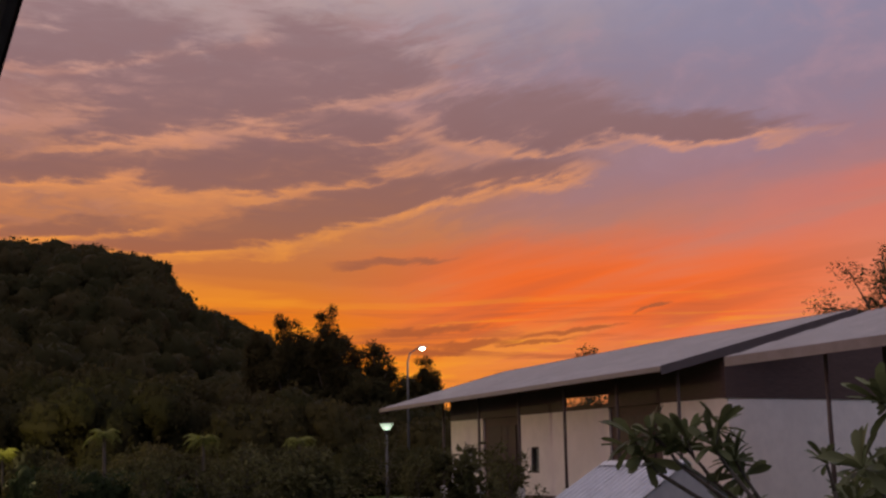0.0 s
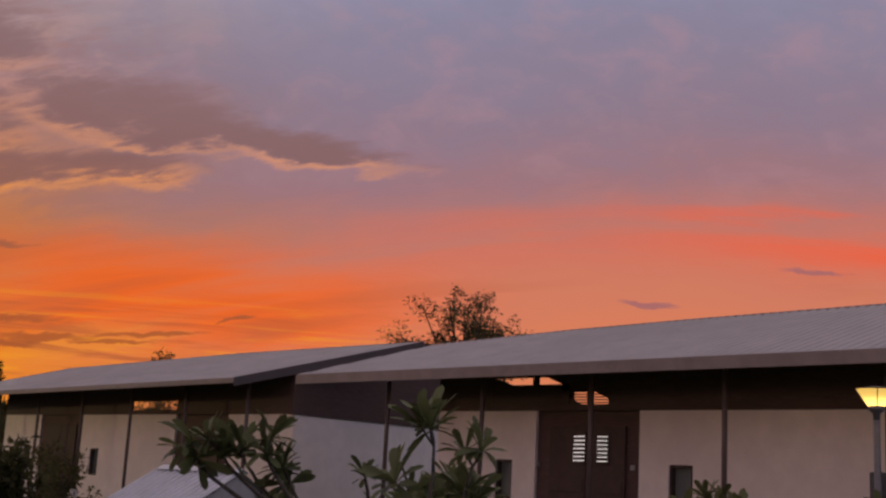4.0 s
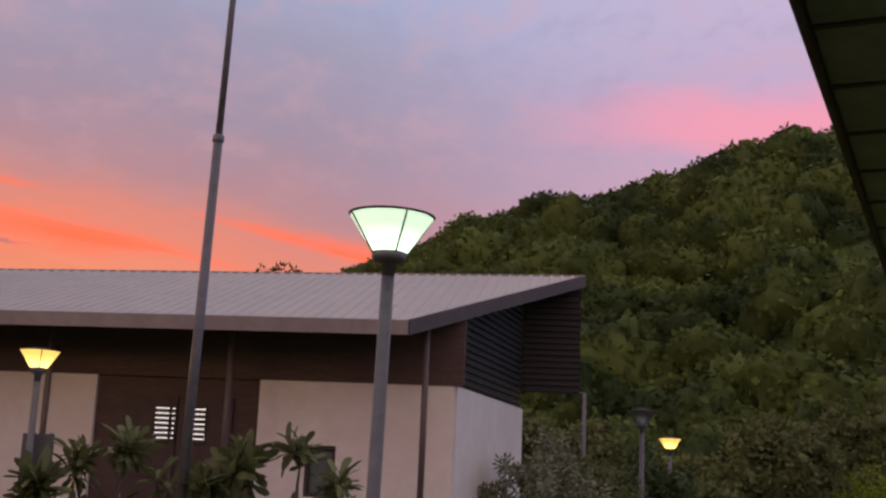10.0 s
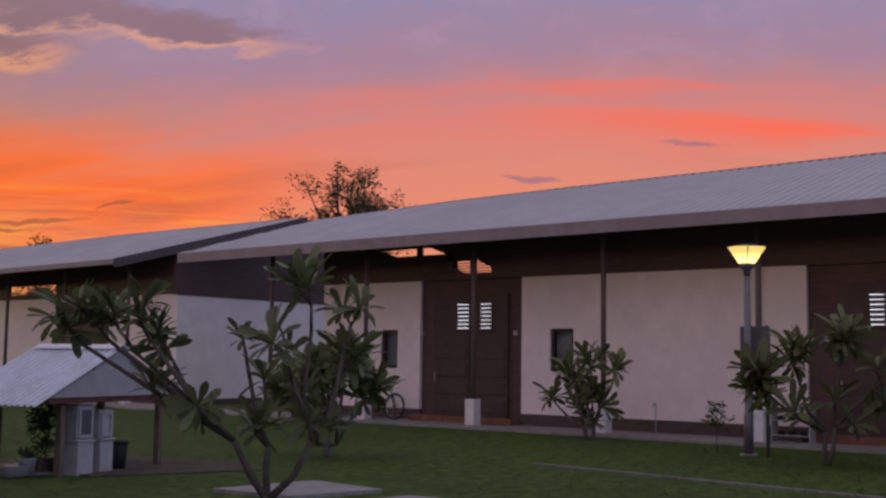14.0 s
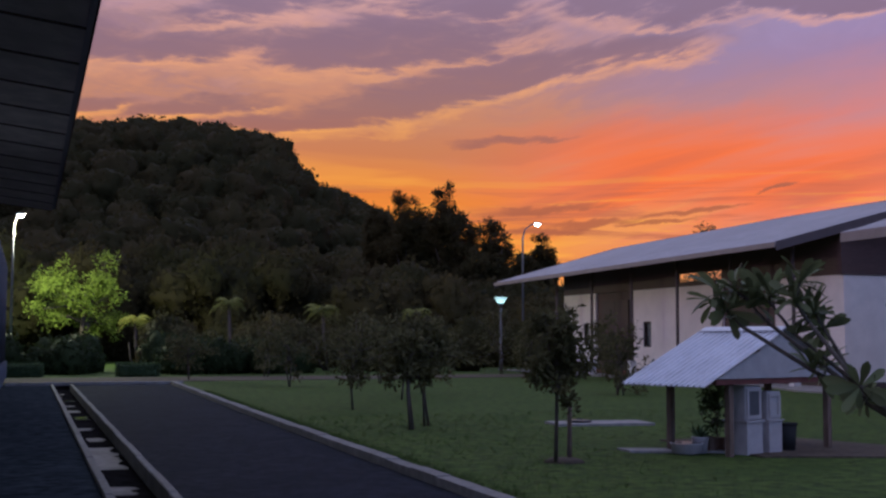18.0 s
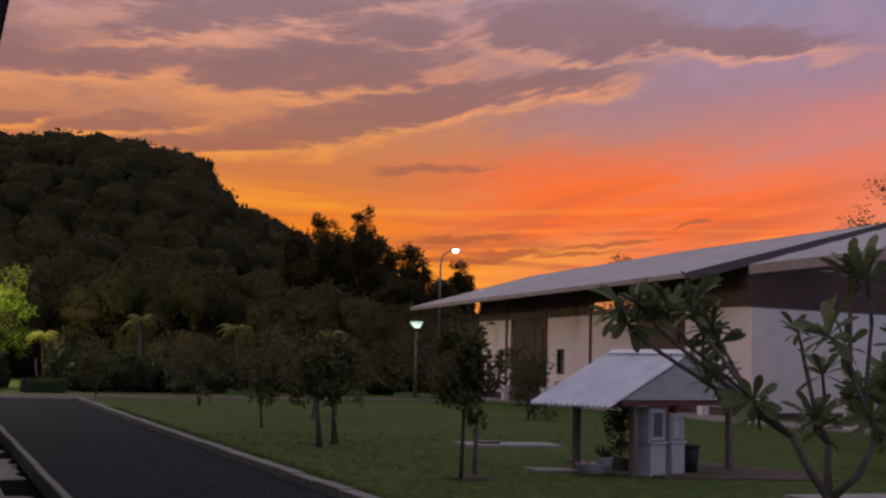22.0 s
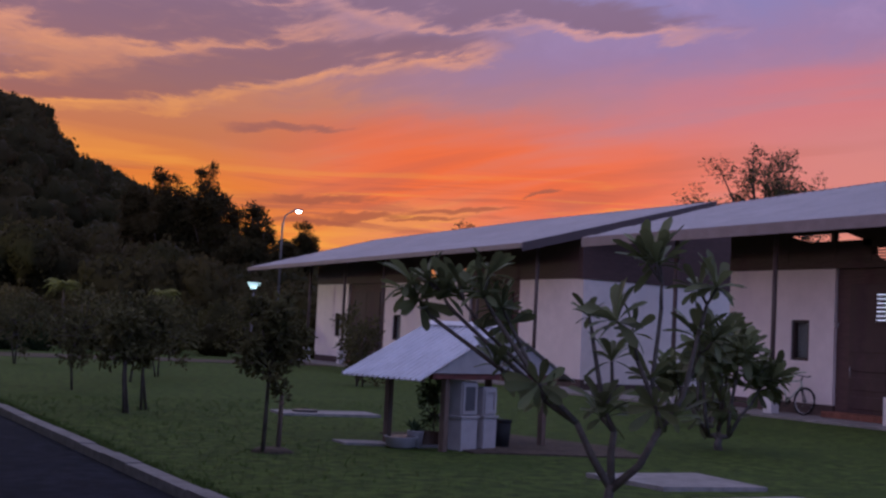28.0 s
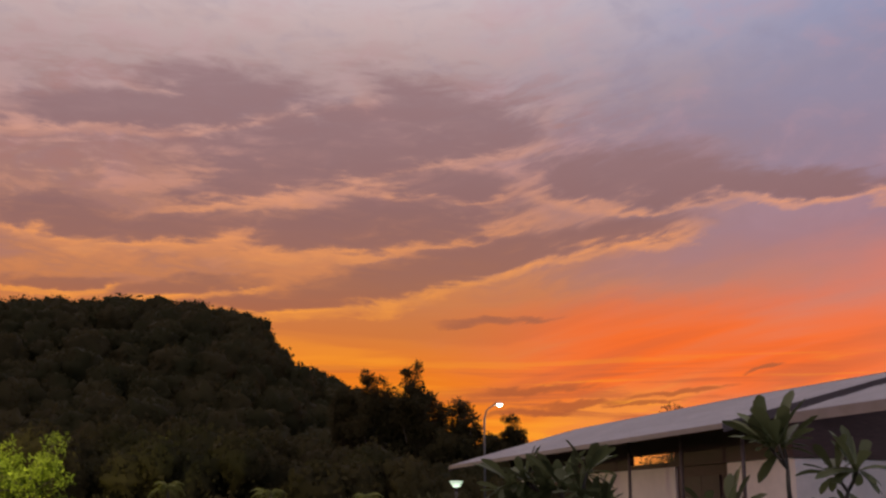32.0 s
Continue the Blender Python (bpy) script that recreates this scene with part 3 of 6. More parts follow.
def window_unit(parent, x, y0, y1, z0, z1):
    w = thing("window", "narrow deep-set window with dark frame and pale blind", "")
    w.parent = parent
    bm = bmesh.new()
    t = 0.07
    for lo, hi in (((y0, z0), (y1, z0 + t)), ((y0, z1 - t), (y1, z1)), ((y0, z0 + t), (y0 + t, z1 - t)), ((y1 - t, z0 + t), (y1, z1 - t))):
        add_box(bm, (x + 0.02, lo[0], lo[1]), (x + 0.2, hi[0], hi[1]), 0.006)
    part("window_frame", bm, M["frame"], w)
    part("pane", box((x + 0.12, y0 + t, z0 + t), (x + 0.128, y1 - t, z1 - t)), M["glass"], w)
    part("blind", box((x + 0.17, y0 + t, z0 + t), (x + 0.19, y1 - t, z1 - t)), M["curtain"], w)
    return w


def white_wall(parent, x, y0, y1, windows=(), z0=0.33, z1=3.68, thick=0.2):
    """White rendered wall panel with real window openings."""
    bm = bmesh.new()
    y = y0
    for a, b, c, d in windows:
        add_box(bm, (x, y, z0), (x + thick, a, z1))
        add_box(bm, (x, a, z0), (x + thick, b, c))
        add_box(bm, (x, a, d), (x + thick, b, z1))
        y = b
        window_unit(parent, x + 0.02, a, b, c, d)
    add_box(bm, (x, y, z0), (x + thick, y1, z1))
    part("wall_panel", bm, M["white_wall"], parent)
    part("skirting", box((x + 0.025, y0, 0.04), (x + thick, y1, z0 - 0.001)), M["skirting"], parent)


def louvre(parent, x, y0, y1, z0, z1, n=7):
    """Lit slots of a door vent, with slats between."""
    part("vent_light", box((x + 0.0, y0, z0), (x + 0.012, y1, z1)), M["louvre_glow"], parent, "lit room seen between the slats")
    dz = (z1 - z0) / n
    for i in range(n + 1):
        z = z0 + i * dz
        bm = box((-0.02, y0 - 0.02, -0.04), (0.03, y1 + 0.02, 0.04), 0.003, pose(x, 0, z, 0, 0, 0))
        part("slat", bm, M["door"], parent)


def door_bay(parent, x, y0, y1, door0, door1, louvres, z1=3.68):
    part("bay_lining", box((x + 0.1, y0, 0.05), (x + 0.2, y1, z1)), M["brown"], parent)
    mid = (door0 + door1) / 2
    for a, b in ((door0, mid), (mid, door1)):
        d = thing("door", "dark brown ribbed door leaf with louvred vent", "")
        d.parent = parent
        part("door_leaf", box((x + 0.02, a + 0.01, 0.12), (x + 0.09, b - 0.01, 3.3), 0.006), M["door"], d)
        for k in range(4):
            z = 0.3 + k * 0.45
            part("door_rib", box((x - 0.004, a + 0.08, z), (x + 0.03, b - 0.08, z + 0.3), 0.006), M["door"], d)
        part("door_handle", tube([(x - 0.03, b - 0.1, 1.05), (x - 0.03, b - 0.1, 1.3)], 0.012), M["galv"], d)
    for a, b in louvres:
        louvre(parent, x - 0.02, a, b, 2.38, 3.08)
    part("door_step", box((x - 0.42, y0 + 0.02, 0.045), (x - 0.022, y1 - 0.02, 0.2), 0.012), M["terracotta"], parent, "red-brown tiled doorstep")
    part("threshold", box((x - 0.02, y0, 0.06), (x + 0.22, y1, 0.12), 0.01), M["skirting"], parent)


def columns(x, ys, top, group):
    first = None
    for y in ys:
        c = thing("column", "slim brown steel veranda column on a white concrete plinth", "column", group, (x, y, 0.0))
        part("plinth", box((-0.14, -0.14, 0.0), (0.14, 0.14, 0.68), 0.012), M["plinth"], c)
        part("base_plate", box((-0.1, -0.1, 0.68), (0.1, 0.1, 0.695), 0.003), M["darkmetal"], c)
        part("shaft", tube([(0, 0, 0.69), (0, 0, top(x, y) - 0.14)], 0.062, 12), M["column"], c)


near_roof, near_top = pavilion("near_pavilion_roof", "pale grey corrugated single-pitch roof with dark soffit", 4.66,
                               [(22.43, 3.51), (22.43, 28.3)], [(30.27, 0.12), (29.55, 8.4), (29.1, 14.8), (28.85, 18.8), (28.3, 22.8), (27.0, 27.3)], 0.0035)
near = thing("near_pavilion", "white-walled pavilion with dark brown doors and bands", "building")
X = 24.49
white_wall(near, X, 2.78, 6.77, [(5.13, 5.75, 1.38, 2.40)])
door_bay(near, X, 6.772, 10.218, 7.3, 9.6, [(7.86, 8.09), (8.5, 8.55), (8.62, 8.9)])
white_wall(near, X, 10.22, 17.47, [(15.96, 16.62, 1.38, 2.40)])
door_bay(near, X, 17.472, 20.738, 17.9, 20.3, [(18.41, 18.72), (19.12, 19.47)])
white_wall(near, X, 20.74, 24.33, [(21.53, 22.12, 1.38, 2.40)])
under = lambda x, y: near_top(x, y) - 0.145
for a, b, lo in ((2.6, 17.0, 3.68), (22.4, 24.33, 3.68)):
    part("dark_band", prism([(X - 0.03, a), (X + 0.2, a), (X + 0.2, b), (X - 0.03, b)], lo + 0.002, under), M["brown"], near, "dark brown boarding under the eave")
part("dark_band", box((X - 0.03, 17.002, 3.682), (X + 0.2, 18.4, 4.97)), M["brown"], near)
part("dark_band", box((X - 0.03, 18.402, 3.682), (X + 0.2, 22.398, 3.84)), M["brown"], near)
part("dark_band", box((X - 0.03, 18.402, 4.2), (X + 0.2, 19.9, 4.97)), M["brown"], near)
part("dark_band", box((X - 0.03, 19.65, 3.842), (X + 0.2, 22.398, 4.36)), M["brown"], near)
part("dark_band", box((X - 0.03, 19.902, 4.57), (X + 0.2, 22.398, 4.97)), M["brown"], near)
for y in (18.95, 20.75, 22.25):
    part("band_post", box((X - 0.04, y, 3.83), (X + 0.1, y + 0.12, 4.6)), M["brown"], near)
for k in range(5):
    z = 3.87 + k * 0.07
    part("slat", box((X + 0.02, 18.41, z), (X + 0.06, 19.64, z + 0.032)), M["brown"], near)
for tri in ([(22.4, 4.362), (22.4, 4.568), (21.6, 4.362)], [(19.902, 4.568), (20.45, 4.568), (19.902, 4.362)], [(18.41, 4.198), (18.93, 4.198), (18.41, 3.97)], [(19.64, 3.845), (19.64, 4.0), (19.3, 3.845)]):
    bm = bmesh.new()
    a = [bm.verts.new((X - 0.02, y, z)) for y, z in tri]
    b = [bm.verts.new((X + 0.08, y, z)) for y, z in tri]
    bm.faces.new(a), bm.faces.new(b[::-1])
    for i in range(3):
        bm.faces.new((a[i], b[i], b[(i + 1) % 3], a[(i + 1) % 3]))
    bmesh.ops.recalc_face_normals(bm, faces=bm.faces)
    part("corner_board", bm, M["brown"], near)
# end wall, back wall and floor
def slab_wall(p, q, z0, z1, thick=0.2):
    d = (Vector(q) - Vector(p)).normalized()
    n = Vector((-d.y, d.x)) * thick
    return prism([p, q, (q[0] + n.x, q[1] + n.y), (p[0] + n.x, p[1] + n.y)], z0, z1)
part("end_wall", slab_wall((24.7, 2.745), (30.6, 1.6), 0.0, 3.7), M["white_wall"], near)
part("end_skirting", slab_wall((24.52, 2.74), (30.6, 1.56), 0.0, 0.3, 0.035), M["skirting"], near)
part("end_band", slab_wall((24.5, 2.78), (30.2, 1.675), 3.702, under), M["gable"], near, "dark slatted boarding of the gable end")
for k in range(20):
    z = 3.76 + k * 0.15
    x0 = max(24.52, 22.43 + (z + 0.28 - 4.66) / SLOPE)
    if x0 < 29.9:
        yy = lambda x: 2.78 - (x - 24.5) * 0.1939 - 0.004
        part("slat", prism([(x0, yy(x0) - 0.05), (30.19, yy(30.19) - 0.05), (30.19, yy(30.19)), (x0, yy(x0))], z, z + 0.07), M["gable"], near)
part("screen_panel", box((30.2, 0.2, 4.1), (30.25, 1.66, 6.86)), M["gable"], near, "dark slatted screen under the roof's high corner")
for k in range(18):
    z = 4.12 + k * 0.15
    part("slat", box((30.14, 0.2, z), (30.198, 1.6, z + 0.08)), M["gable"], near)
part("back_wall", box((29.2, 1.9, 0.0), (29.4, 13.0, 6.2)), M["brown"], near)
part("back_wall", box((28.4, 13.002, 0.0), (28.6, 16.8, 6.1)), M["brown"], near)
part("back_wall", box((27.6, 16.802, 0.0), (27.8, 24.3, 4.1)), M["brown"], near)
part("end_wall", box((24.7, 24.13, 0.05), (29.19, 24.33, 3.68)), M["white_wall"], near)
columns(23.58, (3.28, 7.17, 10.87, 14.57, 18.26, 21.85, 25.5), near_top, "veranda columns")
walkway = part("veranda_pavement", prism([(22.7, 2.5), (24.6, 2.3), (24.6, 31.4), (25.5, 32.0), (25.5, 56.0), (23.4, 56.0), (23.4, 33), (22.7, 31)], 0.0, 0.05), M["concrete"])
tagged(walkway, "grey concrete veranda pavement along the pavilions", "pavement", kind="structure")

far_roof, far_top = pavilion("far_pavilion_roof", "pale grey corrugated single-pitch roof of the farther block", 4.68,
                             [(23.35, 32.75), (23.0, 56.3)], [(29.0, 29.75), (29.6, 41.0), (28.8, 54.05)], 0.008, edge=0.12)
far = thing("far_pavilion", "farther white pavilion with dark door bays", "building")
X = 25.4
white_wall(far, X, 32.05, 35.78)
door_bay(far, X, 35.782, 39.138, 36.3, 38.6, [])
white_wall(far, X, 39.14, 46.08, [(44.58, 45.28, 1.25, 2.32)])
door_bay(far, X, 46.082, 49.698, 46.6, 49.2, [])
white_wall(far, X, 49.7, 53.1, [(50.4, 51.0, 1.25, 2.32)])
funder = lambda x, y: far_top(x, y) - 0.145
for a, b in ((32.05, 39.1), (42.5, 53.1)):
    part("dark_band", prism([(X - 0.03, a), (X + 0.2, a), (X + 0.2, b), (X - 0.03, b)], 3.682, funder), M["brown"], far)
part("dark_band", box((X - 0.03, 39.102, 3.682), (X + 0.2, 42.498, 3.85)), M["brown"], far)
part("dark_band", box((X - 0.03, 39.102, 4.2), (X + 0.2, 42.498, 4.95)), M["brown"], far)
part("end_wall", slab_wall((25.6, 32.06), (36.0, 32.86), 0.2, 3.66), M["white_wall"], far)
part("end_skirting", slab_wall((25.6, 32.08), (36.0, 32.88), 0.0, 0.198), M["skirting"], far)
part("dark_band", slab_wall((25.3, 32.0), (33.2, 32.6), 3.662, lambda x, y: min(funder(x, y), 6.2)), M["brown"], far)
part("back_wall", box((28.6, 32.6, 0.0), (28.8, 39.0, 5.8)), M["brown"], far)
part("back_wall", box((28.6, 39.002, 0.0), (28.8, 49.0, 3.9)), M["brown"], far)
part("back_wall", box((28.6, 49.002, 0.0), (28.8, 53.0, 5.8)), M["brown"], far)
columns(24.45, (33.4, 37.1, 40.8, 44.5, 48.2, 51.9), far_top, "far veranda columns")

# ---- the block beside the camera, and the covered way ----
side = thing("side_block", "dark-clad long building beside the drive", "building")
part("wall", box((-1.6, 4.0, -0.05), (-1.4, 52.0, 4.74)), M["navy"], side)
# unseen rear body, added with the rising roof to block sky over the drive
part("back_wall", box((-7.4, 4.0, -0.05), (-7.2, 52.0, 6.2)), M["navy"], side)
part("end_wall", box((-7.2, 51.8, -0.05), (-1.602, 52.0, 5.0)), M["navy"], side)
part("end_wall", box((-7.2, 4.0, -0.05), (-1.602, 4.2, 4.7)), M["navy"], side)
for k in range(34):
    y = 5.0 + k * 1.38
    part("wall_batten", box((-1.4, y, 0.0), (-1.33, y + 0.09, 4.6), 0.01), M["navy"], side)
def left_columns():
    k = 0
    y = 9.8
    while y < 52:
        c = thing("column", "dark steel column on a grey concrete plinth", "column", "side block columns", (-0.22, y, -0.05))
        part("plinth", box((-0.14, -0.14, 0.0), (0.14, 0.14, 0.72), 0.012), M["plinth_grey"], c)
        part("shaft", tube([(0, 0, 0.71), (0, 0, 4.55)], 0.065, 12), M["navy"], c)
        y += 2.6
left_columns()
eaves = thing("side_eave", "soffit of the side block, board panels between dark ribs", "roof")
# deck's unseen rise behind the wall is added to keep sky light off the drive
part("roof_deck", prism([(-7.5, -8), (1.18, -8), (1.18, 28.0), (-7.5, 30.8)], lambda x, y: 4.43 + 0.12 * (1.18 - x) + 0.2 * max(0.0, -1.6 - x), lambda x, y: 4.6 + 0.12 * (1.18 - x) + 0.2 * max(0.0, -1.6 - x)), M["roof"], eaves)
for k in range(24):
    y = -7.9 + k * 1.5
    part("soffit_panel", prism([(-1.35, y), (1.12, y), (1.12, y + 1.44), (-1.35, y + 1.44)], lambda x, y: 4.412 + 0.12 * (1.18 - x), lambda x, y: 4.428 + 0.12 * (1.18 - x)), M["soffit"], eaves)
    part("soffit_rib", prism([(-1.35, y + 1.445), (1.12, y + 1.445), (1.12, y + 1.495), (-1.35, y + 1.495)], lambda x, y: 4.398 + 0.12 * (1.18 - x), lambda x, y: 4.428 + 0.12 * (1.18 - x)), M["soffit_dark"], eaves)
part("fascia", box((1.18, -8, 4.36), (1.19, 28.0, 4.66)), M["soffit_dark"], eaves)
part("rear_roof", prism([(-7.5, 30.9), (-0.25, 28.9), (-0.25, 52.2), (-7.5, 52.2)], lambda x, y: 4.56 - 0.3 * (x + 0.25), lambda x, y: 4.75 - 0.3 * (x + 0.25)), M["soffit_dark"], eaves)

cover = thing("covered_way_roof", "dark underside of a covered way, board panels between ribs", "roof")
d = Vector((1, -0.325)).normalized()
s = Vector((-0.325, -1)).normalized()
o = Vector((1.25, 1.28))
def along(a, b):
    p = o + d * a + s * b
    return (p.x, p.y)
part("roof_deck", prism([along(0, 0), along(19, 0), along(19, 5), along(0, 5)], 4.47, 4.62), M["roof"], cover)
part("edge_fascia", prism([along(0, -0.04), along(19, -0.04), along(19, -0.001), along(0, -0.001)], 4.34, 4.64), M["soffit_dark"], cover)
for k in range(17):
    a = k * 1.12
    part("soffit_panel", prism([along(a, 0.02), along(a + 1.05, 0.02), along(a + 1.05, 4.9), along(a, 4.9)], 4.44, 4.468), M["cover_board"], cover)
    part("soffit_rib", prism([along(a + 1.055, 0.02), along(a + 1.115, 0.02), along(a + 1.115, 4.9), along(a + 1.055, 4.9)], 4.425, 4.468), M["soffit_dark"], cover)
for a in (4.0, 11.0, 18.0):
    p = along(a, 4.5)
    c = thing("column", "dark steel column of the covered way", "column", "covered way columns", (p[0], p[1], 0))
    part("plinth", box((-0.14, -0.14, -0.05), (0.14, 0.14, 0.65), 0.012), M["plinth"], c)
    part("shaft", tube([(0, 0, 0.64), (0, 0, 4.45)], 0.065, 12), M["navy"], c)
# ---- woods ----
def rand_dir3(r):
    return Vector((r.gauss(0, 1), r.gauss(0, 1), r.gauss(0, 1))).normalized()


def ico_template(seed, leaves=640, leaf=0.11, core=0.7):
    """A crown of radius about 1: several uneven lumps and a ragged shell of leaf tufts."""
    r = random.Random(seed)
    vs, fs, shell = [], [], []
    for i in range(7):
        bm = bmesh.new()
        q = r.uniform(0.26, 0.52) if i else 0.55
        bmesh.ops.create_icosphere(bm, subdivisions=1, radius=q * core)
        d = Vector((r.gauss(0, 1), r.gauss(0, 1), r.gauss(0.2, 0.7))).normalized()
        c = d * (r.uniform(0.4, 0.68) if i else 0.0)
        off = Vector((r.uniform(0, 50), r.uniform(0, 50), r.uniform(0, 50)))
        k = len(vs)
        for v in bm.verts:
            v.co *= 1 + 0.4 * noise.noise(v.co * 3.0 + off) + 0.25 * noise.noise(v.co * 7.0 + off)
            vs.append(tuple(v.co + c))
            if i:
                shell.append((v.co / core + c, v.co.normalized()))
        for f in bm.faces:
            fs.append(tuple(x.index + k for x in f.verts))
        bm.free()
    for i in range(leaves):
        p, n = r.choice(shell)
        p = p + Vector((r.gauss(0, 0.09), r.gauss(0, 0.09), r.gauss(0, 0.09))) + n * r.uniform(-0.02, 0.1)
        a = rand_dir3(r)
        b = rand_dir3(r)
        b = (b - a * b.dot(a)).normalized()
        s = leaf * r.uniform(0.5, 1.4)
        k = len(vs)
        vs += [tuple(p - a * s * 0.5), tuple(p + b * s * 0.7), tuple(p + a * s * 0.5), tuple(p - b * s * 0.5)]
        fs.append((k, k + 1, k + 2, k + 3))
    return np.array(vs), fs


def dome_template(seed, leaves, leaf):
    """A rounded crown of radius about 1: a billowing mass, and leaf tufts lying along it."""
    r = random.Random(seed)
    bm = bmesh.new()
    bmesh.ops.create_icosphere(bm, subdivisions=3, radius=1.0)
    off = Vector((r.uniform(0, 50), r.uniform(0, 50), r.uniform(0, 50)))
    for v in bm.verts:
        n = v.co.normalized()
        billow = min(1.0, 1.9 * abs(noise.noise(n * 1.9 + off)))
        knob = min(1.0, 1.8 * abs(noise.noise(n * 4.6 + off)))
        v.co = n * (0.52 + 0.32 * billow + 0.17 * knob)
    bmesh.ops.recalc_face_normals(bm, faces=bm.faces)
    bm.normal_update()
    vs = [tuple(v.co) for v in bm.verts]
    fs = [tuple(x.index for x in f.verts) for f in bm.faces]
    shell = [(f.calc_center_median(), f.normal.copy()) for f in bm.faces]
    bm.free()
    for i in range(leaves):
        p, n = r.choice(shell)
        g = (n + rand_dir3(r) * 1.0).normalized()
        a = g.orthogonal().normalized()
        b = g.cross(a)
        t = r.uniform(0, math.tau)
        a, b = a * math.cos(t) + b * math.sin(t), b * math.cos(t) - a * math.sin(t)
        p = p + n * r.uniform(-0.02, 0.16) + rand_dir3(r) * 0.09
        s = leaf * r.uniform(0.5, 1.3)
        k = len(vs)
        vs += [tuple(p - a * s * 0.5), tuple(p + b * s * 0.45), tuple(p + a * s * 0.5), tuple(p - b * s * 0.4)]
        fs.append((k, k + 1, k + 2, k + 3))
    return np.array(vs), fs


CROWNS = [dome_template(i, 820, 0.135) for i in range(6)]
FAR_CROWNS = [dome_template(40 + i, 300, 0.15) for i in range(6)]
LUMPS = [ico_template(20 + i, 110, 0.24, 0.8) for i in range(6)]


def woods(name, spots, mat, label, seed=0, kinds=CROWNS):
    """Crowns joined into one mesh; spots are x, y, z of the crown's centre, radius, height factor."""
    r = random.Random(seed)
    allv, allf, n = [], [], 0
    for x, y, z, rad, tall in spots:
        v, f = kinds[r.randrange(len(kinds))]
        a = r.uniform(0, math.tau)
        c, s = math.cos(a), math.sin(a)
        w = v @ np.array([[c, s, 0], [-s, c, 0], [0, 0, 1]]) * np.array([rad, rad, rad * tall]) + np.array([x, y, z])
        allv.append(w)
        allf += [tuple(i + n for i in q) for q in f]
        n += len(v)
    me = bpy.data.meshes.new(name)
    me.from_pydata(np.concatenate(allv).tolist(), [], allf)
    me.shade_smooth()
    me.materials.append(mat)
    return tagged(new(name, me), label, "woods", kind="stuff")


def profile(table, a):
    for (a0, e0), (a1, e1) in zip(table, table[1:]):
        if a <= a1:
            return e0 + (e1 - e0) * max(0.0, (a - a0) / (a1 - a0))
    return table[-1][1]


LEFT_HILL = [(-60, 7.0), (-20, 8.6), (-3, 9.5), (1.6, 9.9), (4.5, 10.1), (7.5, 10.1), (10.6, 9.8), (11.7, 9.1), (12.7, 7.7), (13.3, 7.3), (15.7, 6.4), (17, 5.6), (21, 3.5), (26, 2.0), (40, 1.6)]
RIGHT_HILL = [(60, 3), (72, 7), (78, 9.3), (83.4, 11.9), (85.2, 12.9), (86.3, 13.3), (90, 14.1), (93.1, 14.6), (94.6, 15.3), (96.6, 15.8), (98.7, 16.3), (99.3, 17.4), (100.6, 17.5), (102.3, 16.8), (112, 18), (135, 16), (160, 8)]


def hill_z(table, near_r, far_r, a, r, share):
    q = (r - near_r) / (far_r - near_r)
    ridge = math.tan(radians(profile(table, a))) * far_r * share
    if q > 1:
        return ridge * max(0.0, 1 - (q - 1) * 3)
    return max(-1.0, ridge * (0.25 * q + 0.75 * q * q * (3 - 2 * q)))


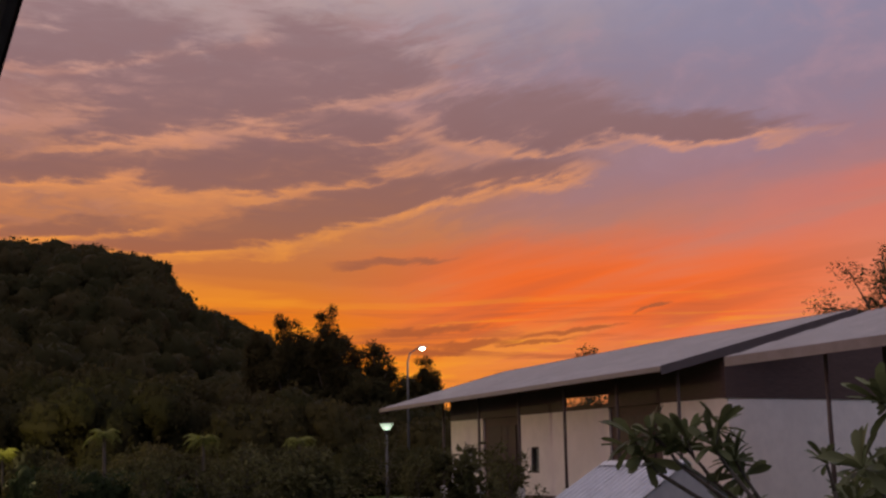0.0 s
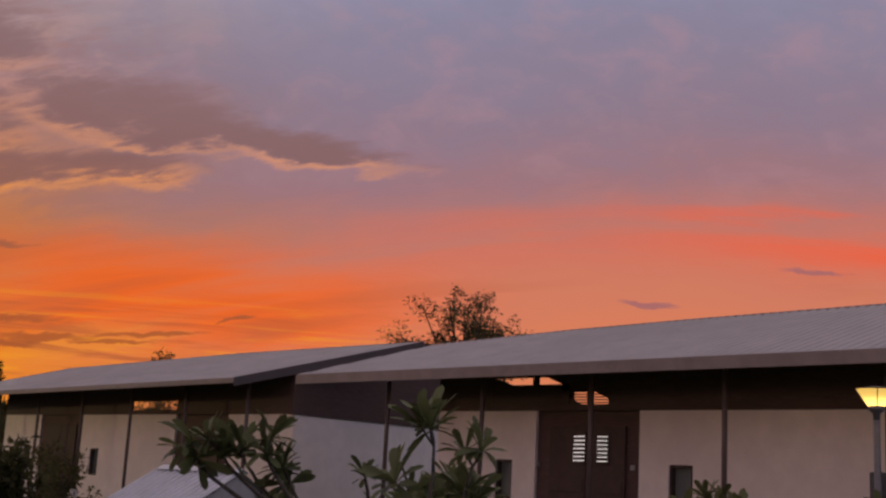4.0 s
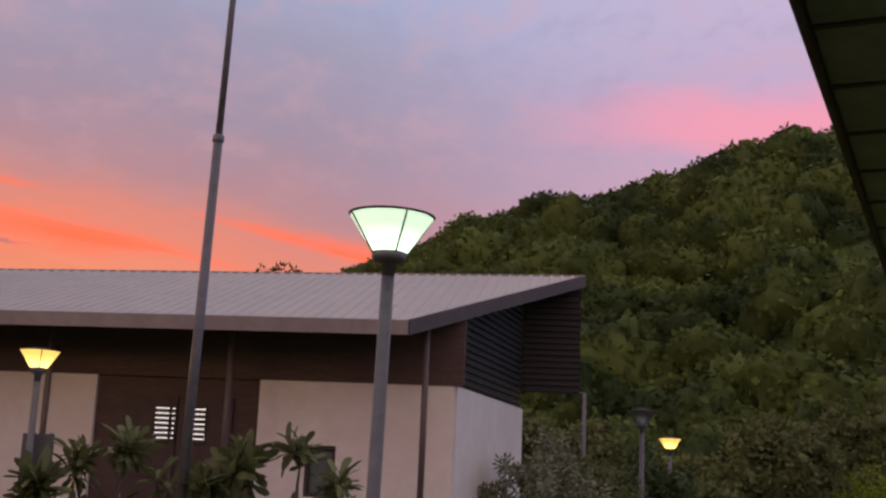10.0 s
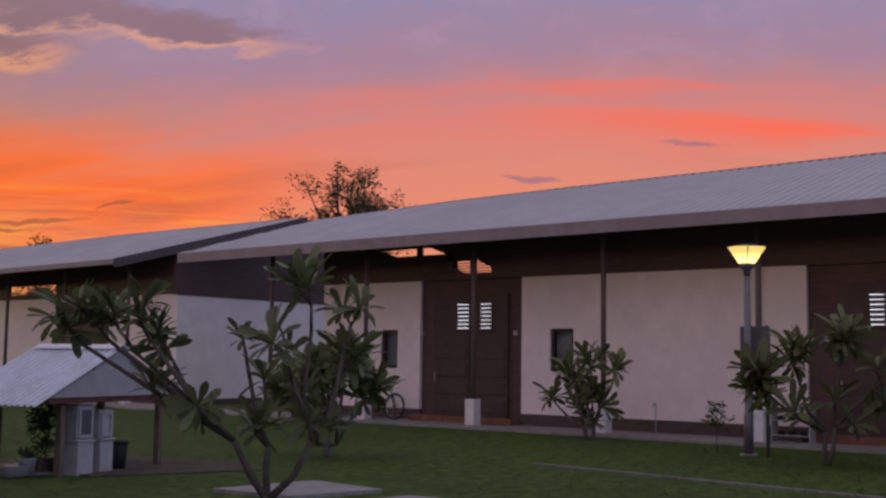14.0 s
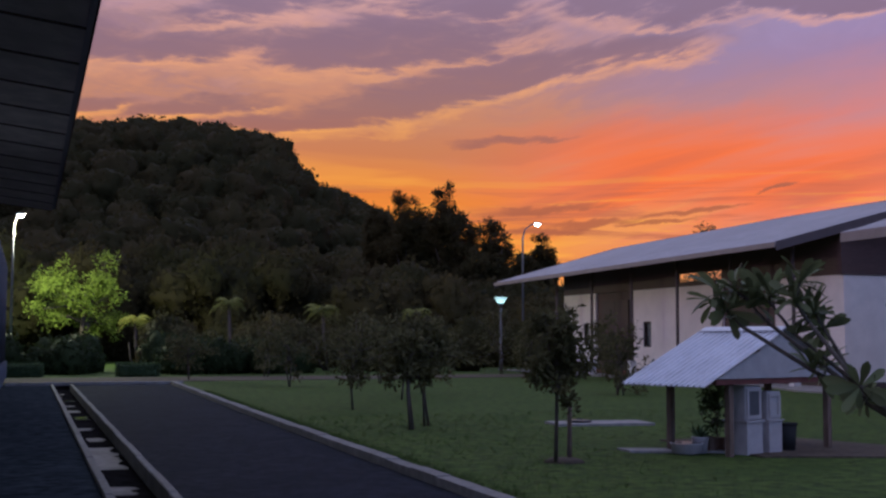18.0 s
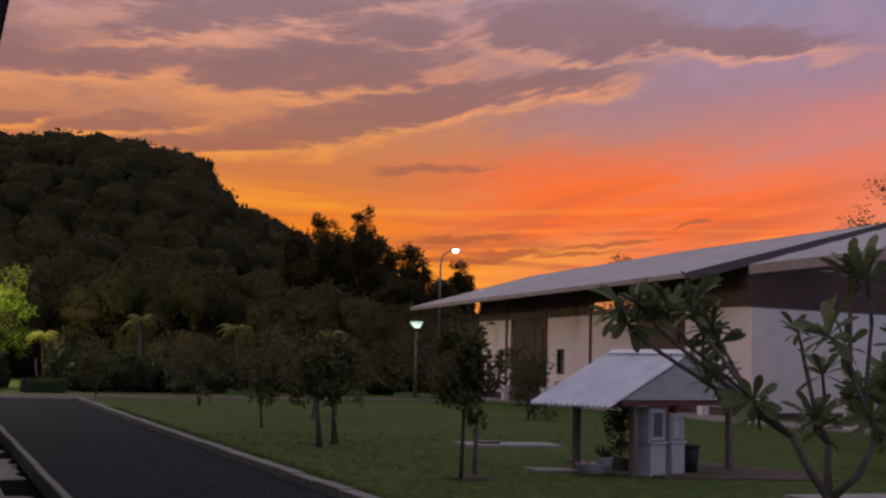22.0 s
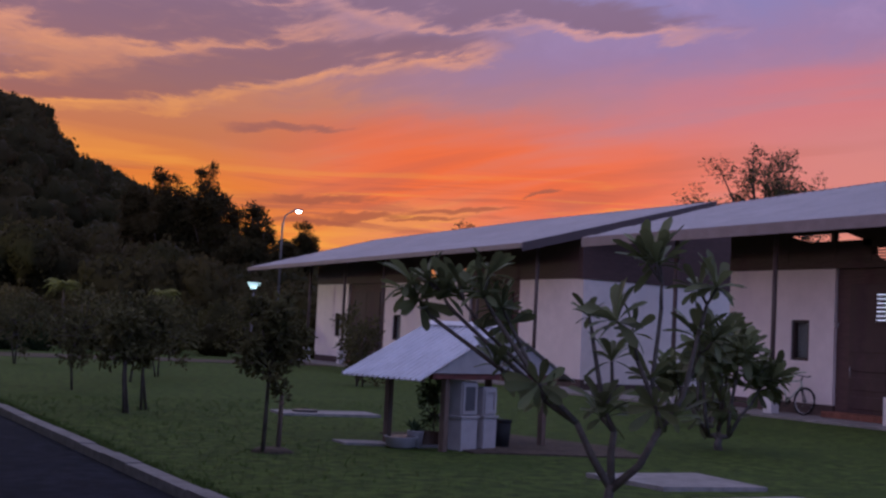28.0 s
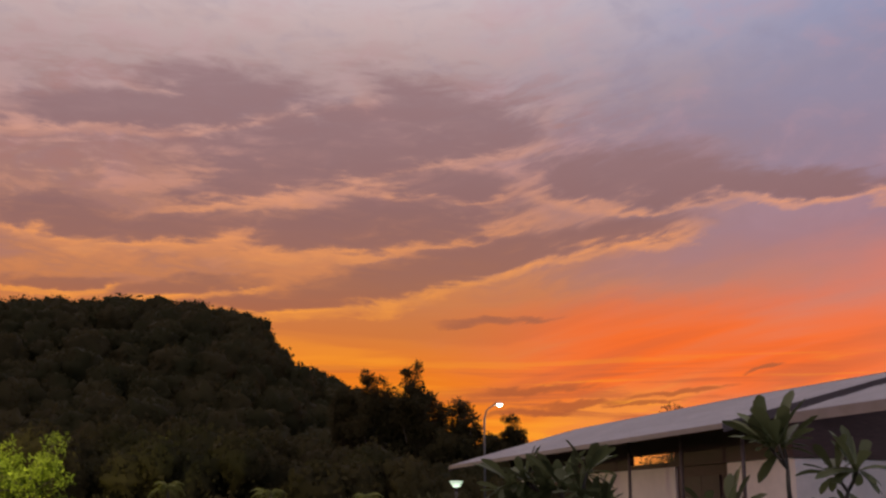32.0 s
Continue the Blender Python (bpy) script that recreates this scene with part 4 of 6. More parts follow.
def hill_canopy(name, table, near_r, far_r, a0, a1, mat, label, share, crown, lift, leaves, leaf, seed):
    """A wooded slope: the closed canopy of many domed crowns, with a ragged shell of leaf tufts."""
    r = random.Random(seed)
    na, nr = int((a1 - a0) / 0.32), 84
    rows = []
    for i in range(na + 1):
        a = a0 + (a1 - a0) * i / na
        ridge = math.tan(radians(profile(table, a))) * far_r + 1.6
        row = []
        for k in range(nr + 1):
            q = k / nr * 1.12
            d = near_r + (far_r - near_r) * q
            x, y = d * math.sin(radians(a)), d * math.cos(radians(a))
            p = Vector((x, y, 0)) / crown + Vector((seed * 3.7, 0, 0))
            dome = 1 - 1.9 * abs(noise.noise(p)) ** 0.8
            small = 1 - 2.0 * abs(noise.noise(p * 2.7 + Vector((9, 4, 2))))
            wave = noise.noise(p * 0.35)
            z = hill_z(table, near_r, far_r, a, d, share) + lift * (0.75 * dome + 0.32 * small + 0.7 * wave - 0.6)
            z = min(z, 1.6 + math.tan(radians(profile(table, a))) * d + lift * 0.3 * dome)
            row.append((x, y, z))
        rows.append(row)
    n = nr + 1
    vs = [v for row in rows for v in row]
    fs = [(i * n + k, i * n + k + 1, (i + 1) * n + k + 1, (i + 1) * n + k) for i in range(na) for k in range(nr)]
    for i in range(leaves):
        a, b = r.uniform(0, na - 1e-3), r.uniform(0, nr * 0.93)
        i0, k0 = int(a), int(b)
        p = Vector(rows[i0][k0]).lerp(Vector(rows[i0 + 1][k0]), a - i0).lerp(Vector(rows[i0][k0 + 1]).lerp(Vector(rows[i0 + 1][k0 + 1]), a - i0), b - k0)
        p = p + Vector((r.gauss(0, 0.3), r.gauss(0, 0.3), r.uniform(-0.5, 0.7))) * leaf
        u, w = rand_dir3(r), rand_dir3(r)
        w = (w - u * w.dot(u)).normalized()
        t = leaf * r.uniform(0.4, 1.1)
        k = len(vs)
        vs += [tuple(p - u * t * 0.5), tuple(p + w * t * 0.6), tuple(p + u * t * 0.5), tuple(p - w * t * 0.5)]
        fs.append((k, k + 1, k + 2, k + 3))
    me = bpy.data.meshes.new(name)
    me.from_pydata(vs, [], fs)
    me.shade_smooth()
    me.materials.append(mat)
    return tagged(new(name, me), label, "woods", kind="stuff")


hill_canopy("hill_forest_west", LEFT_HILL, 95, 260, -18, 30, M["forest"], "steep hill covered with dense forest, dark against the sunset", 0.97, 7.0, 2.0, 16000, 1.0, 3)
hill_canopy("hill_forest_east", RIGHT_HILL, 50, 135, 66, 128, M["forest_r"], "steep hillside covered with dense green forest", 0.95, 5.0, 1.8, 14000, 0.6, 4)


def hill_trees(name, table, near_r, far_r, a0, a1, rad, gap, mat, label, share, seed, first, kinds, sink):
    """The slope's closed cover of single rounded crowns, ring behind ring; first: how far up they begin."""
    r = random.Random(seed)
    spots = []
    d = near_r + (far_r - near_r) * first
    while d < far_r * 1.02:
        a = a0 + r.uniform(0, 2)
        while a < a1:
            s = r.uniform(*rad) * (1.25 if r.random() < 0.12 else 1.0)
            tall = r.uniform(0.75, 1.15)
            dd = d + r.uniform(-0.5, 0.5) * gap
            z = hill_z(table, near_r, far_r, a, dd, share) + s * r.uniform(-0.1, 0.45)
            top = 1.6 + math.tan(radians(profile(table, a))) * dd
            z = min(z, top - s * tall * r.uniform(*sink))
            spots.append((dd * math.sin(radians(a)), dd * math.cos(radians(a)), z, s, tall))
            a += math.degrees(gap * r.uniform(0.75, 1.25) / d)
        d += gap * 0.9
    return woods(name, spots, mat, label, seed, kinds)


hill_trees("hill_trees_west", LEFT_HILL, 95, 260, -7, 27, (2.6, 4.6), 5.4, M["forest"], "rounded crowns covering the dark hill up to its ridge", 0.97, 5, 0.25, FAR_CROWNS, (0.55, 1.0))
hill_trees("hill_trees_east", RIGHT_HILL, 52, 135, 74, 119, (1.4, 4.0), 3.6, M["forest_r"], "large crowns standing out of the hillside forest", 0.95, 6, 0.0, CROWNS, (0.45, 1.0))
# ---- foliage helpers ----
def blades(spots, name, mat, parent, label="", kind="", plain=False):
    """Leaves as small folded quads. spots: base, direction, side, length, width."""
    vs, fs = [], []
    for p, d, s, ln, wd in spots:
        k = len(vs)
        if plain:
            vs += [p, p + d * ln * 0.5 + s * wd * 0.5, p + d * ln, p + d * ln * 0.5 - s * wd * 0.5]
            fs.append((k, k + 1, k + 2, k + 3))
            continue
        up = d.cross(s) * (wd * 0.25)
        vs += [p, p + d * ln * 0.55 + s * wd * 0.5 + up, p + d * ln, p + d * ln * 0.55 - s * wd * 0.5 + up, p + d * ln * 0.55]
        fs += [(k, k + 1, k + 4), (k + 1, k + 2, k + 4), (k + 2, k + 3, k + 4), (k + 3, k, k + 4)]
    me = bpy.data.meshes.new(name)
    me.from_pydata([tuple(v) for v in vs], [], fs)
    me.materials.append(mat)
    ob = new(name, me)
    ob.parent = parent
    return tagged(ob, label=label, kind=kind)


def rand_dir(r, up=0.0):
    v = Vector((r.gauss(0, 1), r.gauss(0, 1), r.gauss(0, 1) + up))
    return v.normalized()


def crown_spots(r, n, centre, radii, leaf, clumps=14, hollow=0.45, aspect=0.5, tight=1.0):
    """Leaves gathered in clumps inside an uneven ellipsoid, with gaps between."""
    cs = []
    for i in range(clumps):
        d = rand_dir(r, 0.15)
        q = r.uniform(hollow, 1.0)
        cs.append((Vector(centre) + Vector((d.x * radii[0], d.y * radii[1], d.z * radii[2])) * q, r.uniform(0.24, 0.46) * tight))
    out = []
    m = sum(radii) / 3
    subs = [[c + rand_dir(r) * (s * m * r.uniform(0.35, 0.95)) for k in range(7)] for c, s in cs]
    for i in range(n):
        c, s = cs[i % clumps]
        o = rand_dir(r)
        p = subs[i % clumps][r.randrange(7)] + o * (s * m * 0.42 * r.uniform(0.1, 1.0))
        d = (o + rand_dir(r) * 0.8).normalized()
        out.append((p, d, d.orthogonal().normalized(), leaf * r.uniform(0.6, 1.3), leaf * aspect * r.uniform(0.7, 1.2)))
    return out, cs


def small_tree(name, at, height, radii, n, leaf, mat, label, category, seed, trunk=0.03, lean=(0, 0), stems=1, clumps=16, bark="bark", group="", hollow=0.45, dense=0.0, tight=1.0, limbs=10):
    r = random.Random(seed)
    t = thing(name, label, category, group, at)
    c = Vector((lean[0], lean[1], height - radii[2]))
    spots, cs = crown_spots(r, n, c, radii, leaf, clumps, hollow, 0.5, tight)
    for s in range(stems):
        b = Vector((r.uniform(-0.1, 0.1), r.uniform(-0.1, 0.1), -0.03)) * (1 if stems > 1 else 0.3)
        b.z = -0.03
        mid = b.lerp(c, 0.5) + Vector((r.uniform(-0.12, 0.12), r.uniform(-0.12, 0.12), 0)) * radii[0]
        part("trunk", tube([b, mid, c], [trunk, trunk * 0.8, trunk * 0.5], 7), M[bark], t)
    for q, s in cs[:limbs]:
        a = Vector((0, 0, -0.03)).lerp(c, r.uniform(0.55, 0.95))
        part("limb", tube([a, a.lerp(q, 0.5) + rand_dir(r) * 0.08 * radii[0], q], [trunk * 0.5, trunk * 0.35, trunk * 0.15], 5), M[bark], t)
    blades(spots, "crown", M[mat], t, plain=n > 3000)
    if dense:
        vs, fs, k = [], [], 0
        for q, s in cs:
            v, f = LUMPS[r.randrange(6)]
            rr = dense * (0.5 + s / tight) * sum(radii) / 3
            vs.append(v * np.array([rr, rr, rr * 0.85]) + np.array(q))
            fs += [tuple(i + k for i in poly) for poly in f]
            k += len(v)
        me = bpy.data.meshes.new("leaf_mass")
        me.from_pydata(np.concatenate(vs).tolist(), [], fs)
        me.materials.append(M[mat])
        new("leaf_mass", me).parent = t
    return t


def rosette_mesh(name, seed, n=15, ln=0.3):
    """A tuft of long drooping leaves at a branch tip."""
    r = random.Random(seed)
    vs, fs = [], []
    for i in range(n):
        a = i * 2.4 + r.uniform(-0.3, 0.3)
        rise = r.uniform(-0.1, 1.7)
        out = Vector((math.cos(a), math.sin(a), 0))
        side = Vector((-math.sin(a), math.cos(a), 0))
        L = ln * r.uniform(0.7, 1.15)
        W = L * 0.165
        p = Vector((0, 0, 0))
        k = len(vs)
        for q, w in ((0.0, 0.1), (0.3, 0.5), (0.62, 0.95), (0.86, 0.9), (1.0, 0.2)):
            pos = out * (L * q) + Vector((0, 0, L * (rise * q - 0.5 * q * q)))
            vs += [pos - side * W * w, pos + Vector((0, 0, -W * 0.3 * w)), pos + side * W * w]
        for j in range(4):
            b = k + j * 3
            fs += [(b, b + 1, b + 4, b + 3), (b + 1, b + 2, b + 5, b + 4)]
    me = bpy.data.meshes.new(name)
    me.from_pydata([tuple(v) for v in vs], [], fs)
    me.shade_smooth()
    me.materials.append(M["leaf"])
    return me


ROSETTES = [rosette_mesh("leaf_tuft", i, 11 + i % 4, 0.38) for i in range(6)]


def plumeria(at, stems, label, seed, size=1.0, flowers=0, yellow=0, thick=0.045, tuft=1.0, fork=None):
    """Stubby forking branches, each tip with a tuft of long leaves. stems: targets of the main stems."""
    r = random.Random(seed)
    t = thing("plumeria_tree", label, "tree", "lawn plumerias", at)
    bm = bmesh.new()
    tips = []
    def grow(p, d, ln, rad, lev):
        q = p + d * ln
        add_tube(bm, [p, p.lerp(q, 0.5) + rand_dir(r) * ln * 0.06, q], [rad, rad * 0.9, rad * 0.8], 7)
        if lev == 0:
            tips.append((q, d))
            return
        for k in range(r.choice((2, 3, 3))):
            nd = (d + rand_dir(r, 0.25) * 0.75).normalized()
            if nd.z < -0.1:
                nd.z = 0.1
            grow(q, nd, ln * r.uniform(0.6, 0.85), rad * 0.72, lev - 1)
        if r.random() < 0.8:
            tips.append((q, rand_dir(r, 0.5)))
    if fork:
        add_tube(bm, [(0.02, 0, -0.05), (0.0, 0.02, fork[2] * 0.5), fork], [thick * 1.7, thick * 1.4, thick * 1.25], 10)
    for via, targets in stems:
        via = Vector(via)
        b = Vector(fork) - Vector((0, 0, 0.03)) if fork else Vector((r.uniform(-0.05, 0.05), r.uniform(-0.05, 0.05), -0.04))
        add_tube(bm, [b, b.lerp(via, 0.5) + rand_dir(r) * 0.05, via], [thick * 1.1, thick * 0.95, thick * 0.85], 8)
        for s, lev in targets:
            s = Vector(s)
            bend = via.lerp(s, 0.5) + Vector((0, 0, -0.1 * size)) + rand_dir(r) * 0.08
            add_tube(bm, [via, bend, s], [thick * 0.8, thick * 0.66, thick * 0.55], 7)
            grow(s, ((s - via).normalized() + Vector((0, 0, 0.35))).normalized(), 0.34 * size, thick * 0.52, lev)
            if r.random() < 0.85:
                tips.append((bend, rand_dir(r, 0.6)))
    part("branching_stem", bm, M["pale_bark"], t)
    for i, (q, d) in enumerate(tips):
        ob = new("leaf_tuft", ROSETTES[r.randrange(6)])
        ob.parent = t
        z = (d + Vector((0, 0, 0.6))).normalized()
        ob.matrix_basis = Matrix.LocRotScale(q, z.to_track_quat("Z", "Y"), Vector((1, 1, 1)) * tuft * r.uniform(0.75, 1.15)) @ pose(0, 0, 0, 0, 0, r.uniform(0, 360))
    for i in range(yellow):
        q, d = tips[i * 3 % len(tips)]
        blades([(q, Vector((0.2 * k, 0.3, -0.9)).normalized(), Vector((1, 0, 0.1)).normalized(), 0.3, 0.12) for k in (-1, 1)], "yellow_leaf", M["leaf_yellow"], t, "wilting yellow leaf")
    for i in range(flowers):
        q, d = tips[(i * 5 + 2) % len(tips)]
        bm = bmesh.new()
        for k in range(5):
            a = k * math.tau / 5
            v = [bm.verts.new(q + d * 0.1 + Vector((math.cos(a + o) * l, math.sin(a + o) * l, 0.02 * l * 20))) for o, l in ((0, 0.0), (-0.5, 0.045), (0, 0.065), (0.5, 0.045))]
            bm.faces.new(v)
        part("flower", bm, M["petal"], t, "small white flower")
    return t


# ---- the shelter on the lawn ----
def shelter():
    t = thing("garden_shelter", "small open shelter with white corrugated gable roof on timber posts", "shelter", at=(10.67, 14.46, 0), turn=17)
    hw, ze, zr, y0, y1 = 1.7, 0.955, 1.72, 0.0, 1.42
    fall = (zr - ze) / hw
    for s in (-1, 1):
        bm = bmesh.new()
        prev, k = None, 0
        ribs = ((0.0, 0.0), (0.055, 0.0), (0.063, 0.026), (0.085, 0.026), (0.093, 0.0))
        while y0 + k // 5 * 0.1 <= y1:
            y, h = y0 + k // 5 * 0.1 + ribs[k % 5][0], ribs[k % 5][1]
            row = [bm.verts.new((s * x, y, z + h)) for x, z in ((hw, ze), (hw * 0.5, (ze + zr) / 2), (0.0, zr))]
            row += [bm.verts.new((s * x, y, z + h - 0.012)) for x, z in ((hw, ze), (hw * 0.5, (ze + zr) / 2), (0.0, zr))]
            if prev:
                for i in (0, 1):
                    bm.faces.new((prev[i], prev[i + 1], row[i + 1], row[i]))
                    bm.faces.new((prev[i + 3], row[i + 3], row[i + 4], prev[i + 4]))
                bm.faces.new((prev[0], row[0], row[3], prev[3]))
            prev, k = row, k + 1
        bmesh.ops.recalc_face_normals(bm, faces=bm.faces)
        part("roof_slope", bm, M["tin"], t)
        bm = prism([(s * 0.0, y0 - 0.02), (s * 0.13, y0 - 0.02), (s * 0.13, y1 + 0.02), (s * 0.0, y1 + 0.02)],
                   lambda x, y: zr + 0.03 - abs(x) * fall, lambda x, y: zr + 0.045 - abs(x) * fall)
        part("ridge_cap", bm, M["tin"], t)
    for y in (y0 + 0.05, y1 - 0.08):
        bm = bmesh.new()
        a = [bm.verts.new(p) for p in ((-1.4, y, 1.05), (1.4, y, 1.05), (0, y, zr - 0.03))]
        b = [bm.verts.new(v.co + Vector((0, 0.02, 0))) for v in a]
        bm.faces.new(a), bm.faces.new(b[::-1])
        for i in range(3):
            bm.faces.new((a[i], b[i], b[(i + 1) % 3], a[(i + 1) % 3]))
        part("gable_board", bm, M["whitepaint"], t)
        part("tie_beam", box((-1.38, y + 0.022, 0.97), (1.38, y + 0.09, 1.045), 0.005), M["redwood"], t)
    for x in (-1.0, 1.15):
        for y in (0.18, 1.24):
            part("post", box((x - 0.045, y - 0.045, -0.03), (x + 0.045, y + 0.045, zr - abs(x) * fall - 0.08), 0.006), M["wood"], t)
    for x in (-1.0, 1.15):
        top = zr - abs(x) * fall
        part("wall_plate", box((x - 0.035, 0.1, top - 0.08), (x + 0.035, 1.32, top - 0.025), 0.005), M["wood"], t)
    for x in (-1.6, -0.55, 0.55, 1.6):
        top = zr - abs(x) * fall
        part("purlin", box((x - 0.025, 0.03, top - 0.06), (x + 0.025, 1.4, top - 0.02), 0.004), M["wood"], t)
    return t


shelter()
for k, (x, w, h) in enumerate(((10.12, 0.33, 0.94), (10.54, 0.28, 0.86))):
    c = thing("white_cabinet", "white painted cabinet with framed front panel under the shelter", "cabinet", "shelter cabinets", (x, 14.42 + (x - 10.12) * 0.3, 0), 17)
    part("lower_box", box((-w / 2, 0, 0), (w / 2, 0.4, 0.44), 0.008), M["whitepaint"], c)
    part("counter", box((-w / 2 - 0.02, -0.02, 0.441), (w / 2 + 0.02, 0.42, 0.47), 0.004), M["whitepaint"], c)
    part("upper_box", box((-w / 2, 0.03, 0.471), (w / 2, 0.38, h), 0.006), M["whitepaint"], c)
    bm = bmesh.new()
    for lo, hi in (((-w / 2 + 0.02, 0.5), (w / 2 - 0.02, 0.54)), ((-w / 2 + 0.02, h - 0.07), (w / 2 - 0.02, h - 0.03)), ((-w / 2 + 0.02, 0.541), (-w / 2 + 0.06, h - 0.071)), ((w / 2 - 0.06, 0.541), (w / 2 - 0.02, h - 0.071))):
        add_box(bm, (lo[0], 0.005, lo[1]), (hi[0], 0.029, hi[1]))
    part("panel_frame", bm, M["whitepaint"], c)
    if k == 0:
        part("panel", box((-w / 2 + 0.06, 0.012, 0.541), (w / 2 - 0.06, 0.026, h - 0.071)), M["sign"], c, "dull grey notice panel")
b = thing("dark_bin", "dark plastic bin beside the cabinets", "bin", at=(10.9, 14.8, 0))
part("bin_body", tube([(0, 0, 0), (0, 0, 0.38)], [0.11, 0.14], 12), M["rubber"], b)
part("bin_rim", tube([(0, 0, 0.37), (0, 0, 0.4)], [0.15, 0.15], 12), M["rubber"], b)
b = thing("white_basin", "white enamel basin on the ground by the shelter", "basin", at=(9.3, 14.85, 0))
part("basin_wall", tube([(0, 0, 0.0), (0, 0, 0.03), (0, 0, 0.14), (0, 0, 0.155)], [0.15, 0.2, 0.22, 0.235], 18), M["whitepaint"], b)
part("basin_water", tube([(0, 0, 0.152), (0, 0, 0.158)], [0.2, 0.2], 18), M["wet"], b)
b = thing("white_flower_pot", "small white plastic flower pot with a leafy seedling", "pot", at=(9.55, 14.9, 0))
part("pot_wall", tube([(0, 0, 0), (0, 0, 0.2), (0, 0, 0.225)], [0.085, 0.115, 0.125], 16), M["whitepaint"], b)
pot_r = random.Random(12)
blades([(Vector((0, 0, 0.2)), (rand_dir(pot_r, 1.0)), Vector((1, 0, 0)), pot_r.uniform(0.12, 0.26), 0.05) for i in range(26)], "seedling", M["bush"], b)
b = thing("wooden_crate", "dark weathered wooden crate on the ground by the shelter", "crate", at=(9.85, 15.1, 0), turn=15)
for lo, hi in (((-0.16, -0.12, 0), (0.16, -0.105, 0.2)), ((-0.16, 0.105, 0), (0.16, 0.12, 0.2)), ((-0.16, -0.104, 0), (-0.145, 0.104, 0.2)), ((0.145, -0.104, 0), (0.16, 0.104, 0.2)), ((-0.144, -0.104, 0), (0.144, 0.104, 0.02))):
    part("crate_side", box(lo, hi, 0.003), M["wood"], b)
small_tree("potted_shrub", (10.12, 15.35, 0), 0.95, (0.26, 0.26, 0.4), 420, 0.1, "bush", "dark leafy shrub beside the shelter", "shrub", 11, 0.015)

slab = lambda name, label, poly, z, mat: tagged(part(name, prism(poly, -0.02, z), M[mat]), label, "slab", "lawn slabs")
slab("concrete_slab", "pale flat concrete slab set in the lawn", [(10.0, 11.65), (10.12, 10.45), (11.42, 10.2), (11.55, 11.5)], 0.05, "concrete")
slab("concrete_slab", "pale flat concrete slab set in the lawn", [(9.75, 9.62), (9.85, 8.4), (11.3, 8.3), (11.15, 9.55)], 0.05, "concrete")
slab("concrete_slab", "worn concrete cover in the lawn", [(9.9, 20.95), (9.8, 20.1), (11.6, 19.8), (11.7, 20.7)], 0.045, "concrete")
slab("concrete_slab", "pale concrete pad beside the shelter", [(8.7, 15.75), (8.65, 15.25), (9.9, 14.75), (10.0, 15.2)], 0.03, "concrete")
slab("shelter_pad", "dark earth pad under the shelter", [(10.0, 14.1), (12.3, 13.3), (12.9, 14.6), (12.2, 16.8), (10.05, 16.9)], 0.02, "soil")
lid = thing("manhole_lid", "dark round inspection lid on the slab", "lid", at=(10.4, 20.5, 0.045))
part("lid_disc", tube([(0, 0, 0), (0, 0, 0.035)], [0.24, 0.23], 20), M["darkmetal"], lid)
part("lid_grip", tube([(-0.05, 0, 0.035), (-0.05, 0, 0.06), (0.05, 0, 0.06), (0.05, 0, 0.035)], 0.008, 6), M["darkmetal"], lid)
edge = thing("lawn_edging", "narrow pale concrete edging strip in the grass", "edging", kind="structure")
for k in range(9):
    a, b2 = Vector((15.95, 11.2)).lerp(Vector((15.1, 5.2)), k / 9), Vector((15.95, 11.2)).lerp(Vector((15.1, 5.2)), (k + 0.985) / 9)
    part("edging_stone", prism([(a.x, a.y), (a.x + 0.09, a.y), (b2.x + 0.09, b2.y), (b2.x, b2.y)], -0.02, 0.035), M["kerb"], edge)
path = thing("garden_path", "curved pale concrete path with kerb at the pavilion's end", "path", kind="structure")
PTS = [(18.0, 4.6), (19.3, 4.0), (20.6, 3.5), (21.8, 3.15), (22.75, 3.0)]
for (ax, ay), (bx, by) in zip(PTS, PTS[1:]):
    part("path_slab", prism([(ax, ay), (bx - 0.02, by), (bx - 0.3, by - 0.75), (ax - 0.28, ay - 0.75)], -0.02, 0.052), M["concrete"], path)

